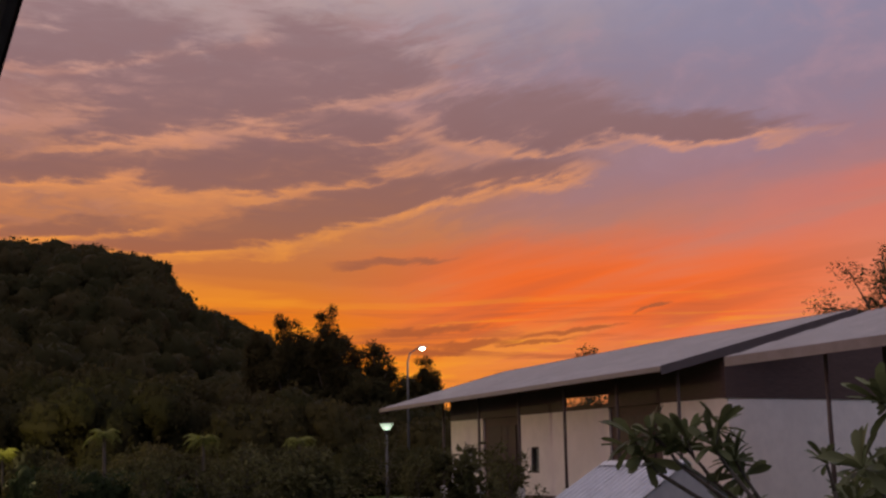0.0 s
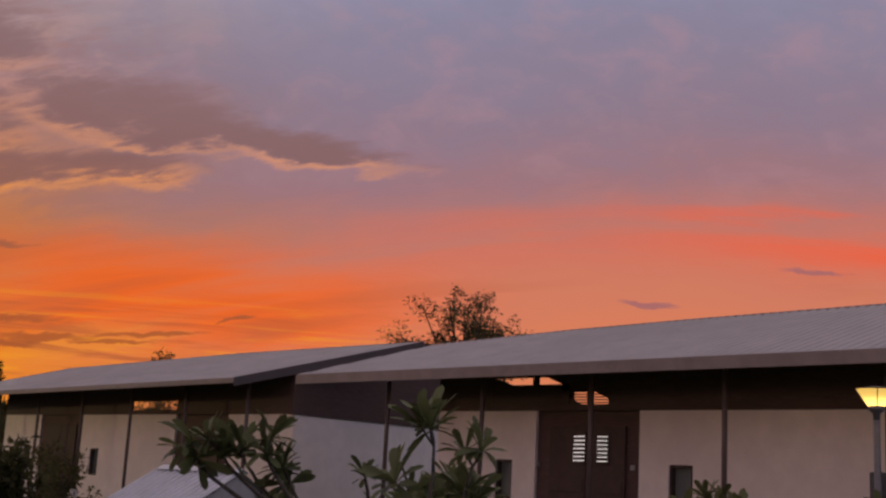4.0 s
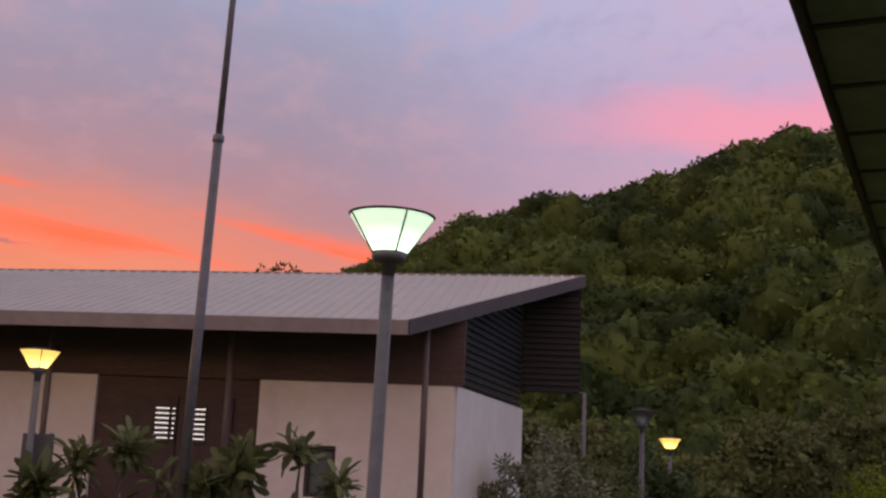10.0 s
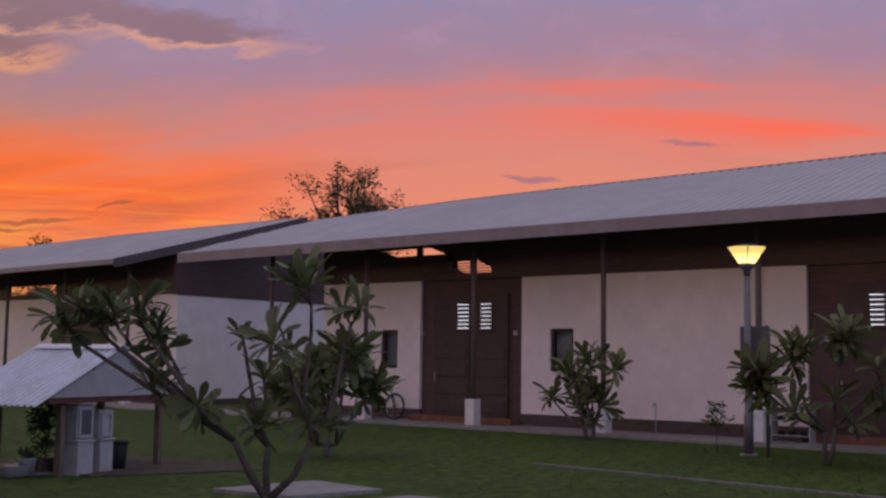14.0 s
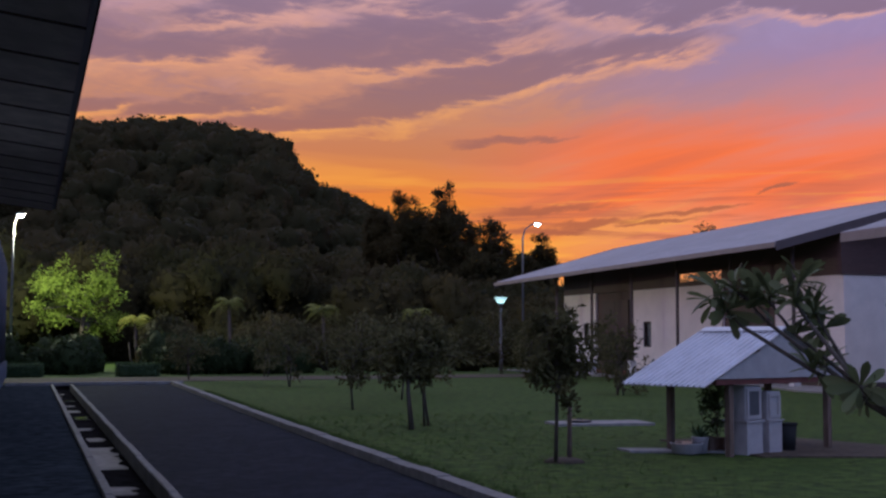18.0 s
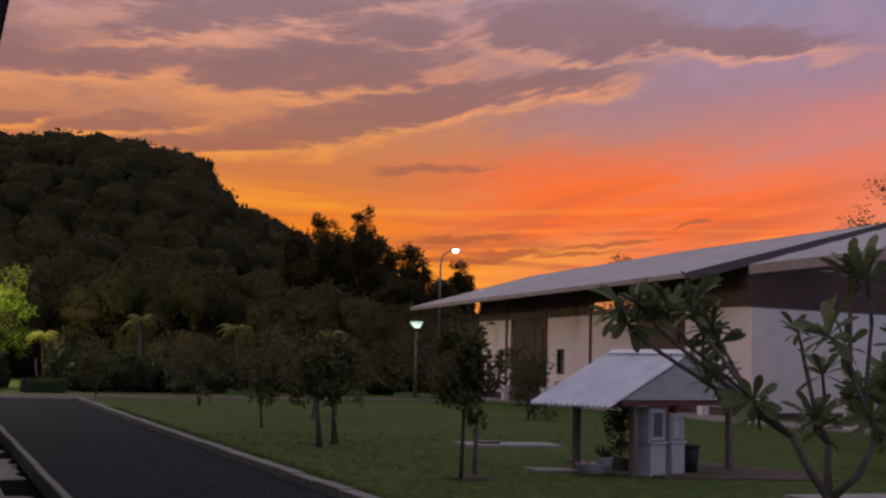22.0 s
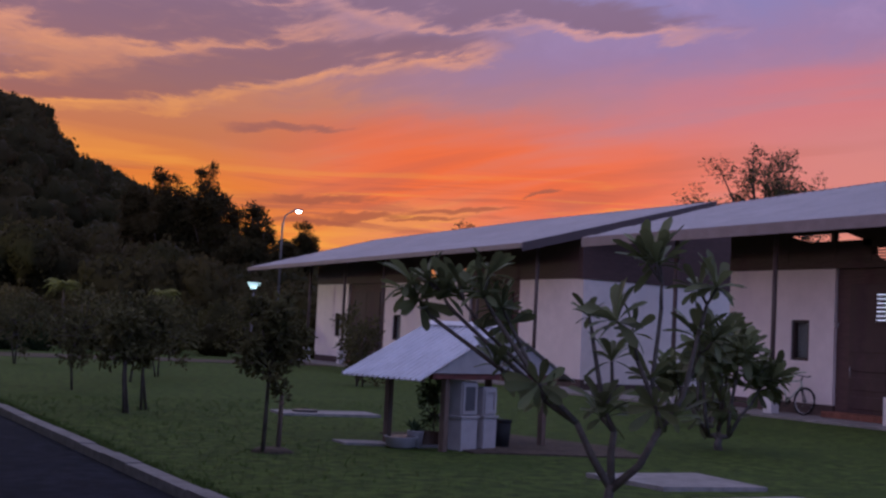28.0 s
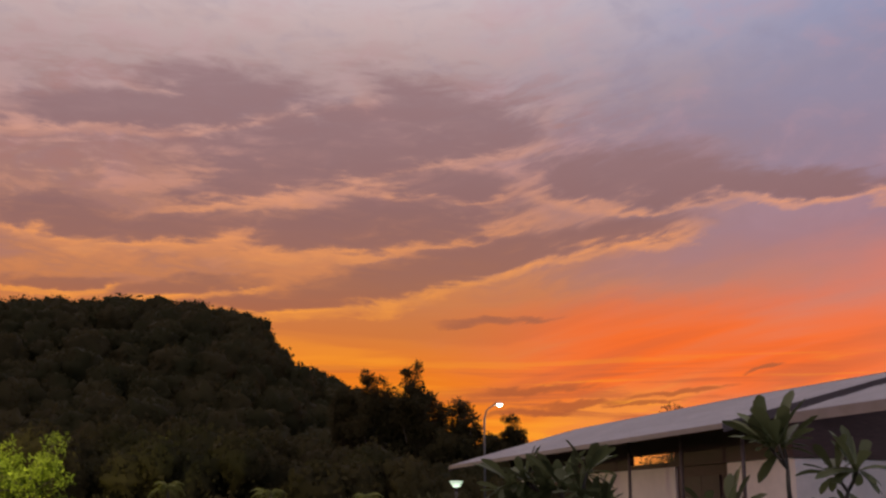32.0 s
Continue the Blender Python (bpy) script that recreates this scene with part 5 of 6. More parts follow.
# ---- lamps ----
def cone_lamp(at, height, label, glow, core, group="lamp posts", rim=0.37, lit=True, pole=0.062, energy=0.0, tint=(1, 1, 1)):
    t = thing("lamp_post", label, "lamp", group, at)
    part("base_flange", tube([(0, 0, 0), (0, 0, 0.04)], 0.16, 14), M["concrete"], t)
    part("pole", tube([(0, 0, 0.03), (0, 0, 0.7), (0, 0, 0.72), (0, 0, height - 0.52)], [pole * 1.35, pole * 1.3, pole, pole * 0.9], 16), M["steel"], t)
    part("neck", tube([(0, 0, height - 0.53), (0, 0, height - 0.42), (0, 0, height - rim * 1.1), (0, 0, height - rim * 0.87)], [pole * 0.9, pole, rim * 0.36, rim * 0.42], 16), M["steel"], t)
    sh = part("shade", tube([(0, 0, height - rim * 0.88), (0, 0, height - 0.01)], [rim * 0.4, rim * 0.97], 28, False), glow if lit else M["frosted"], t, "tapering translucent lamp shade")
    for k in range(4):
        a = k * math.tau / 4 + 0.5
        c, s = math.cos(a), math.sin(a)
        part("rib", tube([(c * rim * 0.42, s * rim * 0.42, height - rim * 0.9), (c * rim, s * rim, height)], 0.009, 6), M["steel"], t)
    part("rim", tube([(0, 0, height - 0.012), (0, 0, height + 0.006)], [rim * 0.99, rim * 1.03], 28, False), M["steel"], t)
    part("cap", tube([(0, 0, height + 0.002), (0, 0, height + 0.03), (0, 0, height + 0.05)], [rim * 1.0, rim * 0.6, 0.02], 28), M["steel"], t)
    if lit:
        part("bulb", tube([(0, 0, height - 0.29), (0, 0, height - 0.26), (0, 0, height - 0.12), (0, 0, height - 0.06)], [0.05, 0.09, 0.1, 0.04], 12), core, t)
        lp = bpy.data.lights.new("lamp_light", "POINT")
        lp.energy, lp.color, lp.shadow_soft_size = energy, tint, 0.02
        ob = new("lamp_light", lp)
        ob.parent = t
        ob.location = (0, 0, height - 0.045)
        sh.visible_shadow = False
    return t


lawn_lamp = cone_lamp((10.62, 2.21, 0), 3.92, "tall grey lamp post with glowing cone shade on the lawn", M["lamp_white"], M["lamp_core"], energy=25, tint=(0.9, 1.0, 0.85))
lawn_lamp.rotation_euler.x = radians(0.9)
cone_lamp((20.35, 9.62, 0), 3.69, "lamp post with amber glowing cone shade by the pavilion", M["lamp_amber"], M["lamp_amber_core"], rim=0.34, energy=22, tint=(1.0, 0.72, 0.3))
cone_lamp((23.57, 56.84, 0), 3.72, "distant lamp post glowing white at the far pavilion", M["lamp_white"], M["lamp_core"], rim=0.36, energy=20, tint=(0.9, 1.0, 0.9))
cone_lamp((38.5, -2.75, 0), 3.5, "distant amber lamp post below the wooded hillside", M["lamp_amber"], M["lamp_amber_core"], rim=0.35, energy=25, tint=(1.0, 0.7, 0.25))
cone_lamp((29.8, -1.3, 0), 3.7, "unlit grey lamp post below the wooded hillside", M["lamp_white"], M["lamp_core"], rim=0.35, lit=False)
p = thing("bare_post", "plain grey post with short arm below the hillside", "post", at=(44.0, -0.2, 0))
part("pole", tube([(0, 0, 0), (0, 0, 5.3)], [0.09, 0.07], 10), M["steel"], p)
part("arm", tube([(0.1, 0.1, 5.25), (-0.1, 0.6, 5.3)], 0.06, 8), M["steel"], p)


def street_lamp(at, height, arm, label, energy, tint, direction=(0, 1)):
    t = thing("street_lamp", label, "lamp", "street lamps", at)
    part("base", tube([(0, 0, 0), (0, 0, 0.5)], [0.12, 0.11], 12), M["steel"], t)
    dx, dy = direction
    part("pole", tube([(0, 0, 0.45), (0, 0, height - 0.9), (dx * arm * 0.15, dy * arm * 0.15, height - 0.35), (dx * arm * 0.6, dy * arm * 0.6, height - 0.02), (dx * arm, dy * arm, height + 0.05)], [0.085, 0.06, 0.05, 0.045, 0.04], 10), M["steel"], t)
    hd = part("head", box((-0.26, -0.11, 0.0), (0.26, 0.11, 0.09), 0.03, pose(dx * arm, dy * arm, height + 0.05, 0, 0, math.degrees(math.atan2(dy, dx)))), M["steel"], t)
    part("lens", tube([(dx * arm, dy * arm, height + 0.03), (dx * arm, dy * arm, height - 0.02), (dx * arm, dy * arm, height - 0.1)], [0.2, 0.19, 0.09], 14), M["lamp_far"], t)
    lp = bpy.data.lights.new("lamp_light", "POINT")
    lp.energy, lp.color, lp.shadow_soft_size = energy, tint, 0.3
    ob = new("lamp_light", lp)
    ob.parent = t
    ob.location = (dx * arm * 2.2, dy * arm * 2.2, height - 0.7)
    return t


street_lamp((-0.2, 69.0, 0), 8.3, 0.35, "pale street lamp burning warm at the drive's end", 4200, (1.0, 0.86, 0.35), (1, 0.2))
street_lamp((29.7, 68.3, 0), 8.75, 1.0, "tall street lamp with a curved arm against the sunset", 160, (1.0, 0.9, 0.7), (1, 0))

# ---- flagpole, sign, clutter by the veranda ----
f = thing("flagpole", "tall grey steel flagpole on a concrete block", "flagpole", at=(18.93, 6.33, 0))
lean = lambda z: (-0.05 * (1 - z / 7.5), 0.14 * (1 - z / 7.5), z)
part("base_block", box((-0.25, -0.06, -0.02), (0.15, 0.34, 0.3), 0.02), M["concrete"], f)
part("lower_pole", tube([lean(0.3), lean(7.08)], [0.085, 0.075], 16), M["steel"], f)
part("ring", tube([lean(7.04), lean(7.06), lean(7.16), lean(7.18)], [0.076, 0.095, 0.095, 0.06], 16), M["steel"], f)
part("upper_pole", tube([lean(7.15), lean(12.0)], [0.058, 0.045], 14), M["steel"], f)
part("finial", tube([lean(12.0), lean(12.05), lean(12.14), lean(12.18)], [0.05, 0.1, 0.1, 0.02], 12), M["steel"], f)
st = thing("dark_stump", "dark weathered stump beside the flagpole block", "stump", at=(19.12, 6.0, 0))
part("stump", tube([(0, 0, -0.02), (0, 0, 0.2), (0.02, 0, 0.36)], [0.13, 0.11, 0.09], 9), M["bark"], st)
sg = thing("sign_board", "grey metal sign board on two posts seen from behind", "sign", at=(20.5, 9.55, 0))
part("board", box((-0.02, -0.28, 1.4), (0.02, 0.28, 2.28), 0.008), M["sign"], sg)
for y in (-0.2, 0.1):
    part("post", tube([(0.05, y, -0.02), (0.05, y, 2.3)], 0.03, 10), M["steel"], sg)
for z in (1.6, 2.1):
    part("bracket", box((0.02, -0.24, z), (0.045, 0.16, z + 0.05), 0.004), M["steel"], sg)
tp = thing("garden_tap", "thin standpipe tap at the foot of the white wall", "tap", at=(24.2, 13.6, 0.05))
part("pipe", tube([(0, 0, 0), (0, 0, 0.66)], 0.018, 8), M["galv"], tp)
part("spout", tube([(0, 0, 0.64), (-0.08, 0, 0.66), (-0.12, 0, 0.6)], 0.016, 8), M["galv"], tp)
rack = thing("shoe_rack", "low pale rack with shoes against the veranda wall", "rack", at=(23.9, 10.3, 0.05))
for y in (-0.4, 0.4):
    part("rack_side", box((-0.15, y - 0.015, 0), (0.15, y + 0.015, 0.8), 0.004), M["whitepaint"], rack)
for z in (0.12, 0.42, 0.74):
    part("shelf", box((-0.15, -0.385, z), (0.15, 0.385, z + 0.02), 0.003), M["whitepaint"], rack)
rng = random.Random(8)
for z in (0.14, 0.44):
    for k in range(3):
        sh = thing("shoe", "dark shoe on the rack", "shoe", "shoes", (23.88, 10.05 + k * 0.24, 0.05 + z))
        part("sole", box((-0.12, -0.045, 0), (0.12, 0.045, 0.02), 0.008), M["rubber"], sh)
        part("upper", tube([(-0.1, 0, 0.04), (0.0, 0, 0.055), (0.1, 0, 0.03)], [0.05, 0.045, 0.03], 8), M["darkmetal"], sh)
wl = thing("wall_box", "small pale switch box on the dark door bay", "box", at=(24.46, 9.75, 2.15))
part("box_body", box((-0.05, -0.07, -0.06), (0.03, 0.07, 0.06), 0.008), M["whitepaint"], wl)
for y in (17.62, 20.62):
    wl = thing("wall_box", "small pale wall lamp beside the door", "lamp", "door lamps", (24.46, y, 2.3))
    part("lamp_body", box((-0.06, -0.04, -0.06), (0.03, 0.04, 0.06), 0.01), M["whitepaint"], wl)
kb = thing("drain_block", "low dark concrete block beside the lamp post", "block", at=(21.9, 3.75, 0))
part("block", box((-0.25, -0.2, -0.02), (0.25, 0.2, 0.16), 0.015), M["apron"], kb)


def bicycle(at, turn, label, lean=6, mat="bike"):
    t = thing("bicycle", label, "bicycle", "bicycles", at, turn)
    t.matrix_basis = pose(*at, 0, lean, turn)
    R0, wb = 0.345, 1.08
    def ring(y, r, w, name, m, par):
        pts = [(0, y + r * math.cos(k * math.tau / 26), R0 + r * math.sin(k * math.tau / 26)) for k in range(27)]
        return part(name, tube(pts, w, 6, False), m, par)
    for y in (-wb / 2, wb / 2):
        w = ring(y, R0 - 0.028, 0.03, "wheel", M["rubber"], t)
        ring(y, R0 - 0.055, 0.012, "rim", M["galv"], w)
        bm = bmesh.new()
        for k in range(12):
            a = k * math.tau / 12
            add_tube(bm, [(0.02 * (-1) ** k, y, R0), (0, y + (R0 - 0.06) * math.cos(a), R0 + (R0 - 0.06) * math.sin(a))], 0.0025, 4, False)
        part("spokes", bm, M["galv"], w)
        part("hub", tube([(-0.05, y, R0), (0.05, y, R0)], 0.025, 8), M["darkmetal"], w)
    bb, seat, head, headb = (0, 0.03, 0.30), (0, 0.2, 0.80), (0, -0.36, 0.84), (0, -0.40, 0.70)
    for a, b3, r in ((bb, seat, 0.018), (seat, head, 0.018), (bb, headb, 0.021), (head, headb, 0.022)):
        part("frame_tube", tube([a, b3], r, 8), M[mat], t)
    for sx in (-0.05, 0.05):
        part("stay", tube([(0, 0.2, 0.76), (sx, wb / 2, R0)], 0.01, 6), M[mat], t)
        part("stay", tube([bb, (sx, wb / 2, R0)], 0.011, 6), M[mat], t)
        part("fork_blade", tube([headb, (sx, -wb / 2, R0)], 0.014, 6), M["darkmetal"], t)
    part("seat_post", tube([seat, (0, 0.235, 0.92)], 0.014, 8), M["darkmetal"], t)
    part("saddle", tube([(0, 0.36, 0.94), (0, 0.28, 0.945), (0, 0.18, 0.94), (0, 0.09, 0.935)], [0.05, 0.075, 0.045, 0.02], 10), M["rubber"], t)
    part("stem", tube([head, (0, -0.4, 0.95)], 0.016, 8), M["darkmetal"], t)
    part("handlebar", tube([(-0.31, -0.36, 0.99), (-0.15, -0.4, 0.96), (0.15, -0.4, 0.96), (0.31, -0.36, 0.99)], 0.013, 8), M["darkmetal"], t)
    for sx in (-1, 1):
        part("grip", tube([(sx * 0.22, -0.38, 0.975), (sx * 0.32, -0.355, 0.995)], 0.018, 8), M["rubber"], t)
    part("chainring", tube([(0.045, 0.03, 0.30), (0.055, 0.03, 0.30)], 0.09, 18), M["darkmetal"], t)
    for s in (-1, 1):
        part("crank", tube([(0.06 * s, 0.03, 0.30), (0.07 * s, 0.03 + s * 0.12, 0.30 - s * 0.1)], 0.011, 6), M["darkmetal"], t)
        part("pedal", box((0.07 * s - 0.04, 0.10 * s, 0.185 if s > 0 else 0.385), (0.07 * s + 0.04, 0.10 * s + 0.07, 0.205 if s > 0 else 0.405), 0.004), M["rubber"], t)
    return t


near_bike = bicycle((23.98, 4.1, 0.05), 0, "pale silver-green mountain bicycle leaning by the white wall")
near_bike.scale = (1.1, 1.1, 1.1)
bicycle((23.95, 21.7, 0.05), 0, "white bicycle parked against the veranda wall", 7)

# ---- plants on the lawn ----
def fan(rows, face=42.0):
    """Targets by side, depth and height, seen along a bearing, as stems with a fork point each."""
    c, k = math.cos(radians(face)), math.sin(radians(face))
    turn = lambda u, d, z: (u * c + d * k, -u * k + d * c, z)
    return [(turn(*via), [(turn(u, d, z), lev) for u, d, z, lev in ends]) for via, ends in rows]


plumeria((6.57, 7.03, 0), fan([((-0.2, 0.0, 1.0), [(-1.35, 0.5, 1.68, 1), (-1.15, 0.35, 1.72, 1), (-0.95, 0.2, 1.64, 1), (-0.8, 0.0, 1.7, 1), (-0.62, 0.1, 1.5, 1)]),
                                ((0.05, 0.1, 0.95), [(0.02, 0.2, 1.25, 0), (-0.12, 0.15, 1.55, 0)]),
                                ((0.36, 0.0, 1.0), [(0.34, 0.0, 1.8, 1), (0.6, 0.15, 1.68, 1), (0.2, -0.15, 1.45, 1), (0.55, 0.25, 1.35, 1)])]),
         "spreading plumeria with bare forking stems beside a slab", 21, 0.55, 4, thick=0.027, tuft=0.53, fork=(0.04, -0.03, 0.6))
low = [((-0.15, 0.1, 0.2), [(-0.6, 0.1, 0.55, 2), (-0.3, -0.3, 0.8, 2), (-0.45, 0.35, 0.35, 1)]), ((0.15, 0.0, 0.22), [(0.55, 0.1, 0.55, 2), (0.25, -0.25, 0.85, 2), (0.5, -0.2, 0.3, 1)]), ((0, 0.1, 0.3), [(0, 0.1, 1.0, 2), (0.1, 0.35, 0.7, 1)])]
tiers = [((-0.1, 0.0, 0.3), [(-0.5, 0.1, 0.55, 1), (-0.25, -0.1, 0.95, 1)]), ((0.12, 0.05, 0.35), [(0.45, 0.0, 1.05, 1), (0.1, 0.1, 0.6, 1)]), ((0.0, -0.1, 0.45), [(0.05, 0.0, 1.25, 1), (-0.15, 0.15, 0.75, 0)])]
leaning = [((-0.05, 0.0, 0.55), [(-0.75, 0.1, 0.95, 2), (-0.45, 0.0, 1.35, 2), (-0.9, -0.1, 1.2, 1)]), ((0.1, 0.0, 0.6), [(0.2, 0.05, 1.6, 2), (0.65, 0.0, 1.2, 1), (0.5, 0.1, 0.75, 1)])]
upper = [(v, [(u * 0.9, d, z * 1.2 + 0.1, lev) for u, d, z, lev in ends if z > 0.5]) for v, ends in low]
plumeria((14.6, 14.3, 0), fan(upper), "rounded low plumeria in the lawn", 22, 0.6, 3, tuft=0.85, fork=(0.02, 0.0, 0.18))
plumeria((18.1, 18.2, 0), fan(tiers, 45), "low dense plumeria by the veranda bicycles", 26, 0.6, tuft=0.85)
plumeria((21.8, 13.85, 0), fan(tiers, 57), "young plumeria in front of the white wall", 23, 0.7, tuft=0.95)
plumeria((19.5, 7.85, 0), fan(leaning, 68), "plumeria with wilting yellow leaves by the veranda", 24, 0.7, 0, 9, tuft=0.95)
plumeria((19.4, 4.95, 0), fan(leaning, 75), "leafy plumeria beside the flagpole", 25, 0.8, 2, tuft=1.05, fork=(0.03, 0.0, 0.45))
small_tree("lawn_sapling", (20.6, 10.35, 0), 0.95, (0.22, 0.22, 0.28), 160, 0.1, "bush", "small leafy sapling by the sign", "sapling", 31, 0.012)
small_tree("lawn_tree", (7.1, 14.3, 0), 2.15, (0.46, 0.46, 0.76), 1900, 0.115, "tree", "young dark-leaved tree tied near a stake", "tree", 41, 0.03, stems=1, clumps=30, hollow=0.25, tight=0.72, limbs=16)
stk = thing("tree_stake", "short dark timber stake beside the young tree", "stake", at=(7.38, 14.55, 0))
part("stake", tube([(0, 0, -0.05), (0.01, 0, 0.72)], [0.035, 0.03], 8), M["wood"], stk)
part("collar_soil", tube([(-0.12, -0.1, -0.01), (-0.12, -0.1, 0.05)], [0.3, 0.18], 12), M["soil"], stk)
k = 50
for x, y, hgt, rx, rz, st_n in ((7.55, 20.9, 2.1, 0.62, 0.55, 2), (7.0, 20.3, 1.9, 0.4, 0.45, 2), (7.6, 26.2, 2.3, 0.8, 0.7, 1), (8.8, 38.9, 2.4, 0.9, 0.8, 2), (11.5, 33.0, 2.4, 1.0, 0.8, 2),
                              (12.6, 41.0, 2.6, 1.1, 0.9, 2), (16.0, 46.0, 2.8, 1.2, 1.0, 2), (19.5, 44.0, 2.5, 1.1, 0.9, 1), (22.0, 42.0, 2.6, 0.9, 1.0, 1), (9.9, 30.0, 2.0, 0.7, 0.6, 1), (21.0, 50.5, 3.0, 1.3, 1.2, 2),
                              (6.5, 46.5, 2.3, 1.0, 0.8, 2), (10.0, 49.0, 2.6, 1.2, 1.0, 2), (14.0, 52.0, 2.8, 1.4, 1.1, 2), (16.6, 30.6, 2.3, 0.8, 1.0, 3)):
    small_tree("lawn_tree", (x, y, 0), hgt, (rx * 1.2, rx * 1.2, rz * 1.35), 1050, 0.15, "tree", "young thin-stemmed tree in the lawn, dark at dusk", "tree", k, 0.028, stems=st_n, clumps=26, group="lawn trees", hollow=0.25, tight=0.72, limbs=16)
    k += 1


def palm(at, height, label, seed, mat="palm", fronds=20, ln=0.75):
    """Short trunk and arching fronds, each a midrib with drooping leaflets on both sides."""
    r = random.Random(seed)
    t = thing("palm", label, "palm", "palms", at)
    part("trunk", tube([(0.25, 0, -0.03), (0.08, 0, height * 0.4), (0, 0, height - 0.2)], [0.1, 0.08, 0.065], 8), M["bark"], t)
    part("side_stem", tube([(0.1, 0, 0.02), (-0.2, 0, 0.5), (-0.3, 0, height * 0.5)], [0.07, 0.055, 0.04], 7), M["bark"], t)
    for k in range(fronds):
        a = k * 2.4
        rise = r.uniform(0.35, 1.3)
        ca, sa = math.cos(a), math.sin(a)
        L = ln * r.uniform(0.8, 1.15)
        at_q = lambda q: Vector((ca * L * q, sa * L * q, height - 0.2 + L * (rise * q - 1.15 * q * q)))
        spots = []
        for j in range(13):
            q = 0.12 + 0.86 * j / 12
            p = at_q(q)
            w = L * 0.4 * math.sin(math.pi * (0.2 + 0.75 * q))
            for sgn in (-1, 1):
                d = (Vector((-sa, ca, 0)) * sgn + Vector((ca, sa, 0)) * 0.45 + Vector((0, 0, -0.55))).normalized()
                spots.append((p, d, Vector((ca, sa, 0)), w, 0.085 * ln))
        f = blades(spots, "frond", M[mat], t, kind="stuff")
        part("midrib", tube([at_q(0.0), at_q(0.35), at_q(0.7), at_q(1.0)], [0.02, 0.014, 0.01, 0.004], 5), M[mat], f)
    return t


palm((6.1, 66.0, 0), 2.75, "small palm with arching lit fronds behind a box hedge", 61, ln=0.95)
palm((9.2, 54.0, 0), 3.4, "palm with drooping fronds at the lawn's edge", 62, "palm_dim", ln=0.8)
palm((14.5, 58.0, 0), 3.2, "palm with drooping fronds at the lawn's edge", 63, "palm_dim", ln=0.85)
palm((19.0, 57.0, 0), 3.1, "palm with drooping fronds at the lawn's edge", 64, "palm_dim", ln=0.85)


def hedge(lo, hi, label, seed, n=1600, leaf=0.1, mat="bush"):
    r = random.Random(seed)
    t = thing("box_hedge", label, "hedge", "hedges", ((lo[0] + hi[0]) / 2, (lo[1] + hi[1]) / 2, 0))
    sx, sy, h = (hi[0] - lo[0]) / 2, (hi[1] - lo[1]) / 2, hi[2]
    part("core", box((-sx * 0.93, -sy * 0.93, 0), (sx * 0.93, sy * 0.93, h * 0.94), 0.06), M["bush"], t)
    spots = []
    for i in range(n):
        f2 = r.random()
        if f2 < 0.4:
            p, nn = Vector((r.uniform(-sx, sx), r.uniform(-sy, sy), h)), Vector((0, 0, 1))
        elif f2 < 0.75:
            s = r.choice((-1, 1))
            p, nn = Vector((r.uniform(-sx, sx), s * sy, r.uniform(0, h))), Vector((0, s, 0))
        else:
            s = r.choice((-1, 1))
            p, nn = Vector((s * sx, r.uniform(-sy, sy), r.uniform(0, h))), Vector((s, 0, 0))
        d = (nn + rand_dir(r) * 0.9).normalized()
        spots.append((p - nn * 0.04, d, d.orthogonal().normalized(), leaf * r.uniform(0.6, 1.3), leaf * 0.55))
    blades(spots, "leaves", M[mat], t)
    return t


hedge((-0.2, 51.3), (1.3, 52.3, 0.52), "clipped low hedge at the drive's end", 71)
hedge((4.2, 51.0), (5.9, 52.0, 0.52), "clipped low hedge beside the drive's end", 72)
hedge((24.6, -1.7), (28.5, -0.6, 1.3), "dark clipped hedge beside the path", 73, 3200, 0.13, "bush")
hedge((28.7, -2.9), (34.0, -1.75, 1.45), "dark clipped hedge beside the path", 74, 3200, 0.13, "bush")

# bushes and trees at the pavilion's end, under the hillside
small_tree("olive_bush", (28.4, 0.15, 0), 2.5, (1.5, 1.4, 1.25), 3800, 0.13, "olive_bush", "dense olive green bush behind the grey-green one", "bush", 83, 0.05, stems=3, clumps=40, dense=0.14)
small_tree("grey_bush", (26.5, 0.95, 0), 2.7, (1.3, 1.25, 1.3), 5600, 0.14, "pale_bush", "loose grey-green bush at the pavilion's end", "bush", 81, 0.05, stems=3, clumps=34)
small_tree("dark_bush", (33.0, -1.9, 0), 2.9, (1.5, 1.5, 1.45), 2600, 0.15, "bush", "dense dark green bush beside the path", "bush", 82, 0.05, stems=3, clumps=26, dense=0.34)
for k, (x, y, hgt, rx) in enumerate(((41, -3.0, 3.2, 2.2), (40, -6.6, 4.6, 2.3), (46, -9.5, 5.5, 2.8), (36, -3.4, 2.2, 1.2), (46, 3.5, 6.0, 3.0), (50, 0.8, 5.0, 2.6), (45, -14.5, 5.0, 2.2))):
    small_tree("hillside_tree", (x, y, 0), hgt, (rx, rx, hgt * 0.45), 2800, 0.26, "olive_bush", "bushy olive green tree at the foot of the hillside", "tree", 90 + k, 0.1, stems=2, clumps=26, group="hillside trees", dense=0.36)
small_tree("bright_shrub", (41.5, -9.6, 0), 2.7, (1.4, 1.4, 1.2), 1500, 0.16, "bright", "yellow-green shrub under the covered way's edge", "shrub", 99, 0.04, stems=2, clumps=24)

# tree behind the roof gap, and the tuft behind the near roof
small_tree("roof_gap_tree", (43.9, 42.0, 0), 11.6, (4.0, 4.0, 2.6), 8500, 0.2, "tree", "feathery open tree standing behind the roofs", "tree", 101, 0.16, stems=2, clumps=68, hollow=0.22, dense=0.025, tight=0.6, limbs=44)
